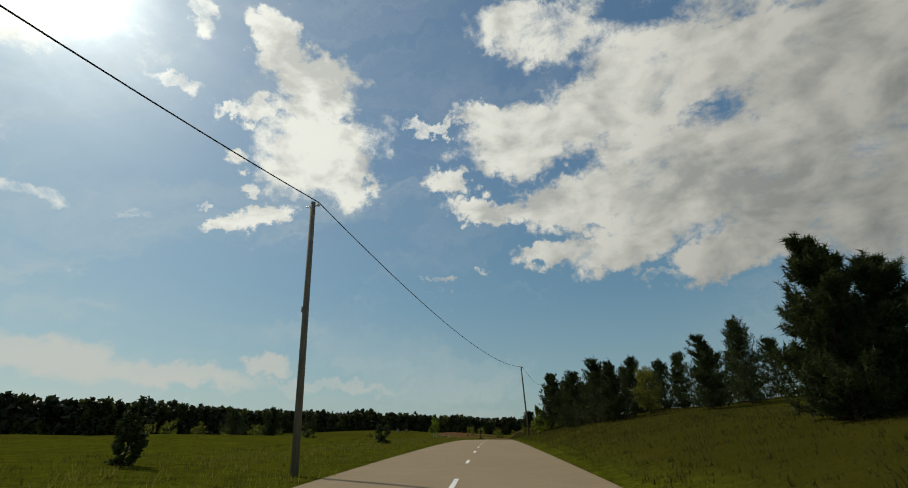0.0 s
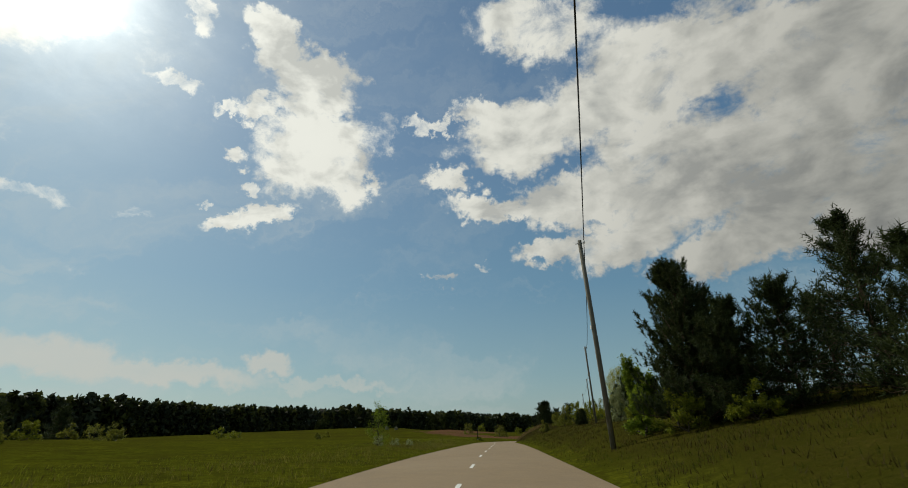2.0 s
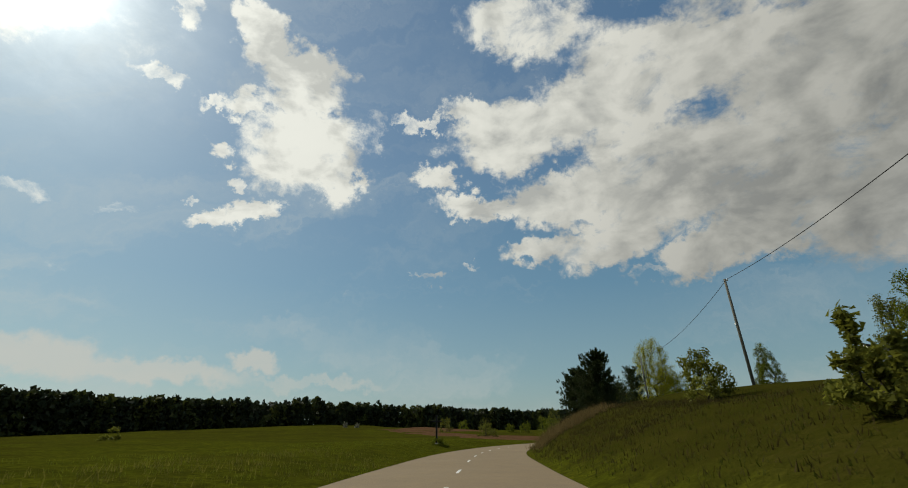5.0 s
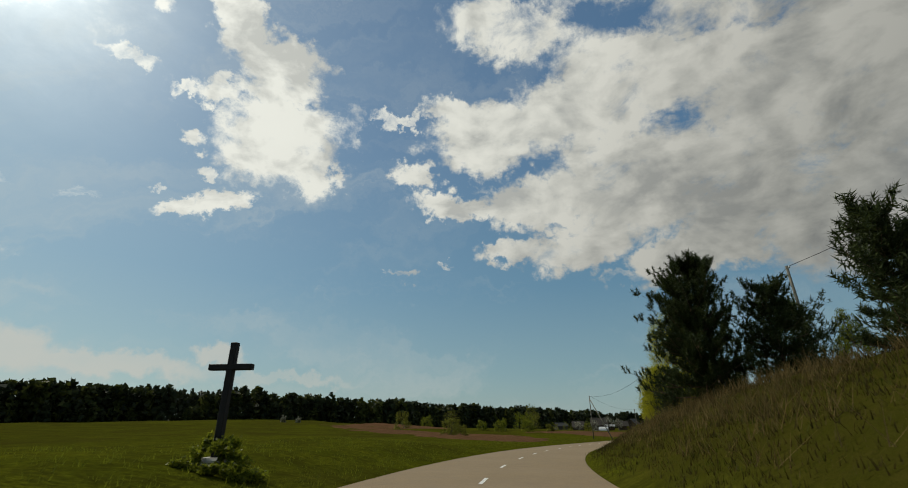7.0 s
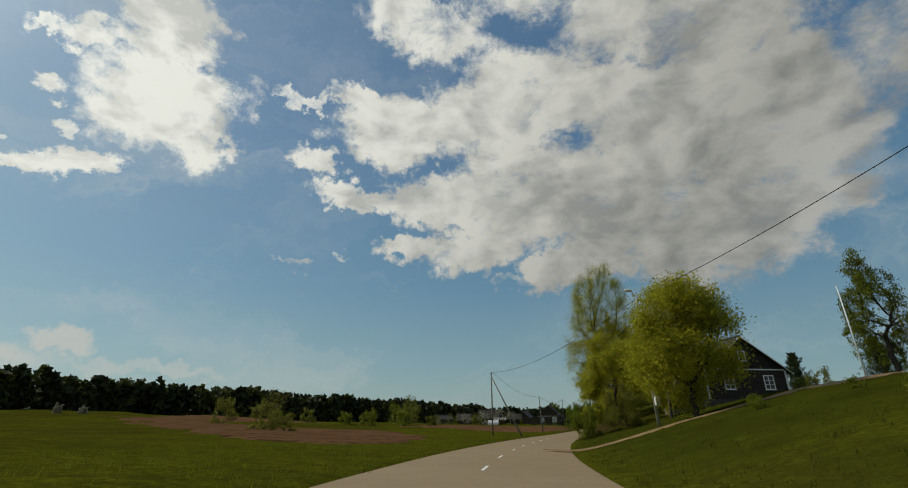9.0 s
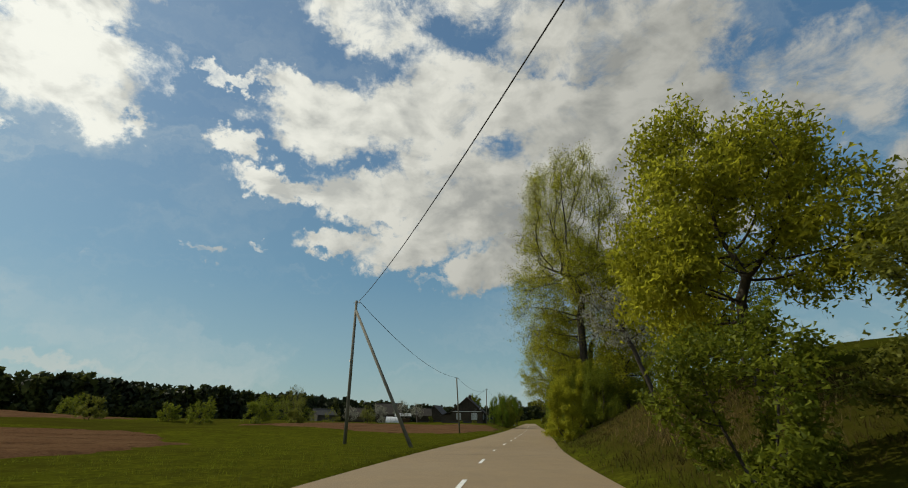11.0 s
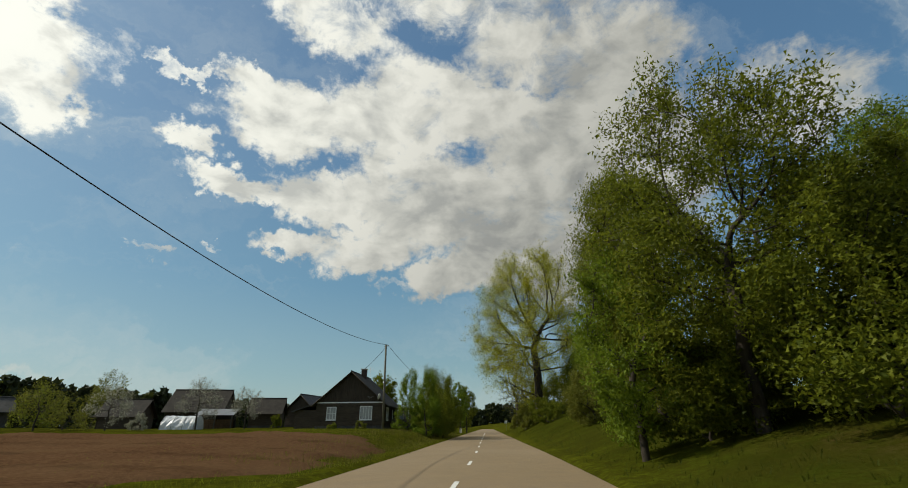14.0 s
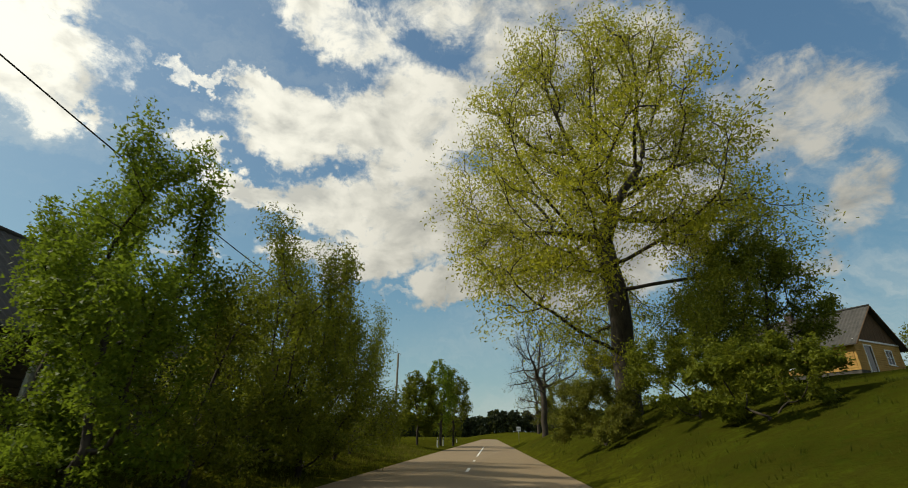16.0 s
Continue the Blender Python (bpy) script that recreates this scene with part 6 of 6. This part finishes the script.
broadleaf(106.6, 288.0, 9.4, 6.4, "fresh", 187, leaves=42000, size=0.085, label="round leafy tree with pale young foliage on the lawn", group="trees before the farm", clear=0.05, kids=5, depth=4)
bush(110.0, 287.3, 4.6, 3.6, "spring", 188, 16000, 0.085, "pale green bush beside the trees on the lawn", "bushes before the farm")
broadleaf(117.4, 291.0, 12.0, 6.5, "dull", 189, leaves=700, size=0.13, label="bare grey tree with fine branches behind the bushes", name="bare_tree", group="bare trees", depth=4, kids=5, clear=0.2, trunk=0.28)
for k, (x, y, h, w) in enumerate(((116.6, 288.6, 4.4, 4.2), (119.6, 287.9, 4.6, 4.6), (122.0, 286.6, 4.2, 5.0), (125.0, 284.6, 3.8, 5.0))):
    bush(x, y, h, w, "green", 270 + k, 14000, 0.11, "dark green bush on the crest of the lawn", "bushes before the farm")
broadleaf(99.0, 294.2, 6.8, 4.0, "fresh", 182, leaves=14000, size=0.1, label="light green young tree at the roadside", group="trees before the farm", clear=0.06, kids=5, depth=3)
broadleaf(105.8, 297.9, 12.5, 8.2, "green", 183, leaves=100000, size=0.075, label="birch with long hanging twigs over the verge", name="birch_tree", group="birches", clear=0.3, kids=4, depth=4, droop=1.6)
bush(119.4, 310.4, 10.4, 7.8, "fresh", 184, 60000, 0.09, "tall many-stemmed leafy shrub on the lawn", "trees before the farm", "tall_shrub")
for k, (x, y, h, w, leaf) in enumerate(((112.6, 307.4, 4.6, 4.6, "dull"), (104.8, 298.2, 5.4, 4.4, "green"), (107.4, 299.6, 5.2, 4.2, "green"), (115.6, 310.2, 3.6, 3.8, "dull"), (119.4, 313.2, 3.4, 4.4, "green"), (121.0, 309.0, 3.6, 5.0, "green"), (117.6, 308.4, 3.8, 4.4, "green"))):
    bush(x, y, h, w, leaf, 185 + k, 18000, 0.10, "tangled olive bush on the verge", "bushes before the farm")
broadleaf(135.0, 336.0, 26.0, 20, "spring", 190, leaves=120000, size=0.135, label="huge old tree in thin yellow-green leaf over the road", name="old_tree", group="", clear=0.15, kids=5, depth=4, trunk=0.8, lumps=16, fork=0.36, clump=0.36)
for k, (x, y, h, w, leaf) in enumerate(((126.7, 326.0, 2.0, 4.4, "green"), (129.8, 329.4, 2.8, 5.4, "green"), (133.4, 330.2, 5.4, 6.0, "green"), (130.6, 334.2, 2.8, 4.6, "dull"), (137, 331.5, 6.8, 6.0, "green"),
                                        (140, 341, 4.5, 5.0, "dull"), (146, 350, 4.0, 5.0, "dull"), (153, 360, 3.6, 5.0, "dull"))):
    bush(x, y, h, w * 1.15, leaf, 195 + k, 18000, 0.095, "dense green bush under the old tree", "bushes under the old tree")
for k, (x, y, h, w) in enumerate(((101.6, 287.6, 4.2, 4.2), (99.6, 288.6, 5.0, 5.0), (102.6, 291.0, 4.6, 4.6), (104.6, 294.0, 4.4, 4.4), (100.4, 293.0, 3.2, 3.6))):
    bush(x, y, h, w * 1.15, "green", 260 + k, 16000, 0.11, "dense dark bush below the roadside trees", "bushes before the farm")
for k, (x, y, h, w) in enumerate(((150.5, 358.5, 13.5, 11), (165, 372, 13, 9), (180, 391, 13, 9))):
    broadleaf(x, y, h, w, "dull", 205 + k, leaves=900, size=0.16, label="bare grey tree with fine branches by the road", name="bare_tree", group="bare trees", depth=4, kids=5, clear=0.15, trunk=0.45)
broadleaf(168, 335, 8, 6, "dull", 209, leaves=600, size=0.14, label="bare grey tree with fine branches by the road", name="bare_tree", group="bare trees", depth=4, kids=4)
bush(166, 331, 4, 6, "green", 210, 3000, 0.16)
broadleaf(137.8, 329.8, 8.0, 6.5, "green", 211, leaves=22000, size=0.13, label="bushy young tree beside the old tree", group="trees past the farm", clear=0.04)

# ---------------------------------------------------------------- by the farm, left of the road
for k, (x, y, h, w, leaf, n) in enumerate(((115.0, 332.2, 4.6, 4.8, "green", 5000), (117.8, 336.8, 5.4, 5.2, "green", 5000), (121.2, 340.6, 6.0, 5.6, "green", 5000), (112.2, 333.0, 6.4, 3.4, "fresh", 6000), (118.2, 335.2, 7.2, 4.4, "green", 7000), (113.2, 330.6, 6.8, 4.2, "fresh", 9000), (116.4, 334.4, 7.0, 5.0, "green", 9000), (119.4, 338.8, 8.0, 6.0, "green", 9000), (123, 343.4, 7.6, 6.0, "green", 7000))):
    bush(x, y, h, w, leaf, 220 + k, n * 3, 0.085, "tall leafy lilac bush at the farm's edge", "tall bushes by the farm", "lilac_bush")
for k, (x, y, h, w, leaf) in enumerate(((145.5, 371.5, 10.5, 5.5, "fresh"), (150.0, 375.5, 10.0, 6.0, "green"), (137, 362, 7, 5, "green"), (118, 352, 8, 6, "green"))):
    broadleaf(x, y, h, w, leaf, 230 + k, leaves=8000, size=0.2, label="green tree beside the road past the farm", group="trees past the farm", clear=0.12, depth=3, kids=5)
for k, (x, y, h, w) in enumerate(((92.8, 345.4, 5.8, 5.0), (98.2, 347.6, 5.0, 4.2), (85, 341, 4.2, 4.6), (80.6, 335.6, 3.6, 4.0), (76, 333.6, 3.4, 4.0))):
    broadleaf(x, y, h, w, "blossom" if k != 3 else "dull", 240 + k, leaves=2600, size=0.1, label="small apple tree in white blossom", name="apple_tree", group="apple trees", clear=0.25, depth=3, kids=5)
for k, (x, y, h, w, leaf) in enumerate(((101.6, 347.0, 1.5, 1.8, "green"), (87.5, 345.5, 1.8, 2.6, "blossom"), (82, 340, 3.0, 4.5, "dull"), (74, 340, 3.4, 5.5, "dull"), (68, 338, 3.0, 5, "green"), (107.2, 334.0, .9, 1.6, "dull"), (105.0, 336.8, .7, 1.4, "green"))):
    bush(x, y, h, w, leaf, 250 + k, 1800, 0.12, "garden shrub by the farm", "garden shrubs")

# ---------------------------------------------------------------- grass along the road
def grass(name, spots, height, material, seed, label, blades=5, spread=0.12, stout=0.035, bend=0.3):
    """Tufts of narrow blades at the spots, all in one mesh."""
    rng = np.random.RandomState(seed)
    spots = np.asarray(spots)
    z = terrain(spots) - 0.02
    n = len(spots) * blades
    base = np.repeat(np.column_stack([spots, z]), blades, 0) + np.column_stack([rng.normal(size=(n, 2)) * spread, np.zeros(n)])
    h = height * (0.5 + 0.8 * rng.rand(n))
    a = rng.rand(n) * 6.283
    side = np.column_stack([np.cos(a), np.sin(a), np.zeros(n)]) * (0.006 + stout * h)[:, None]
    tip = base + np.column_stack([rng.normal(size=(n, 2)) * bend * h[:, None], h])
    v = np.stack([base - side, base + side, tip], 1).reshape(-1, 3)
    ob = new(name, raw_mesh(name, v, np.arange(3 * n).reshape(-1, 3)))
    ob.data.materials.append(M[material])
    return tagged(ob, label, "grass", kind="stuff")


def spots_along(n, s0, s1, d0, d1, seed, power=1.6):
    rng = np.random.RandomState(seed)
    s = rng.uniform(s0, s1, n)
    d = d0 + (d1 - d0) * rng.rand(n) ** power
    keep = np.sin(s * 0.7 + 2 * np.sin(d * .6)) + rng.normal(size=n) * 0.8 > -0.9
    return np.array([at_road(a, b) for a, b in zip(s[keep], d[keep])]) + rng.uniform(-0.6, 0.6, (keep.sum(), 2))


grass("verge_grass", spots_along(15000, -6, 400, -3.8, -14, 2), 0.13, "grass", 3, "short green verge grass along the road")
# blades right of the road, darkened in colour for the lens's edge falloff
grass("lawn_grass", spots_along(15000, -6, 400, 4.9, 15, 1), 0.11, "dim_lawnblade", 9, "short green grass on the lawn and bank, coloured darker for lens falloff")
grass("dry_grass", np.vstack([spots_along(10000, 0, 130, 5.0, 16, 4, 1.0), spots_along(11000, 130, 192, 4.9, 12, 5, 1.0), spots_along(1200, 0, 120, -14, -4.0, 6), spots_along(2500, 248, 275, 4.5, 11, 7, 1.0)]),
      0.15, "drygrass", 8, "tall dry straw-coloured grass on the banks")

grass("weeds", np.vstack([spots_along(1500, 322, 392, -8.5, -3.6, 11, 1.0), spots_along(1600, 0, 140, -9, -3.6, 13), spots_along(900, 84, 108, -8, -4.4, 16, 1.0)]),
      0.22, "weed", 15, "rough olive weeds at the road's edge", 7, 0.16)
grass("tall_grass", np.vstack([spots_along(900, 146, 158, 5.2, 10, 21, 1.0), spots_along(500, 158, 182, 6, 11, 22, 1.0), spots_along(300, 250, 262, 6, 10, 23, 1.0)]),
      0.5, "straw", 24, "tall pale straw left from last summer on the cutting", 12, 0.25, 0.008, 0.45)
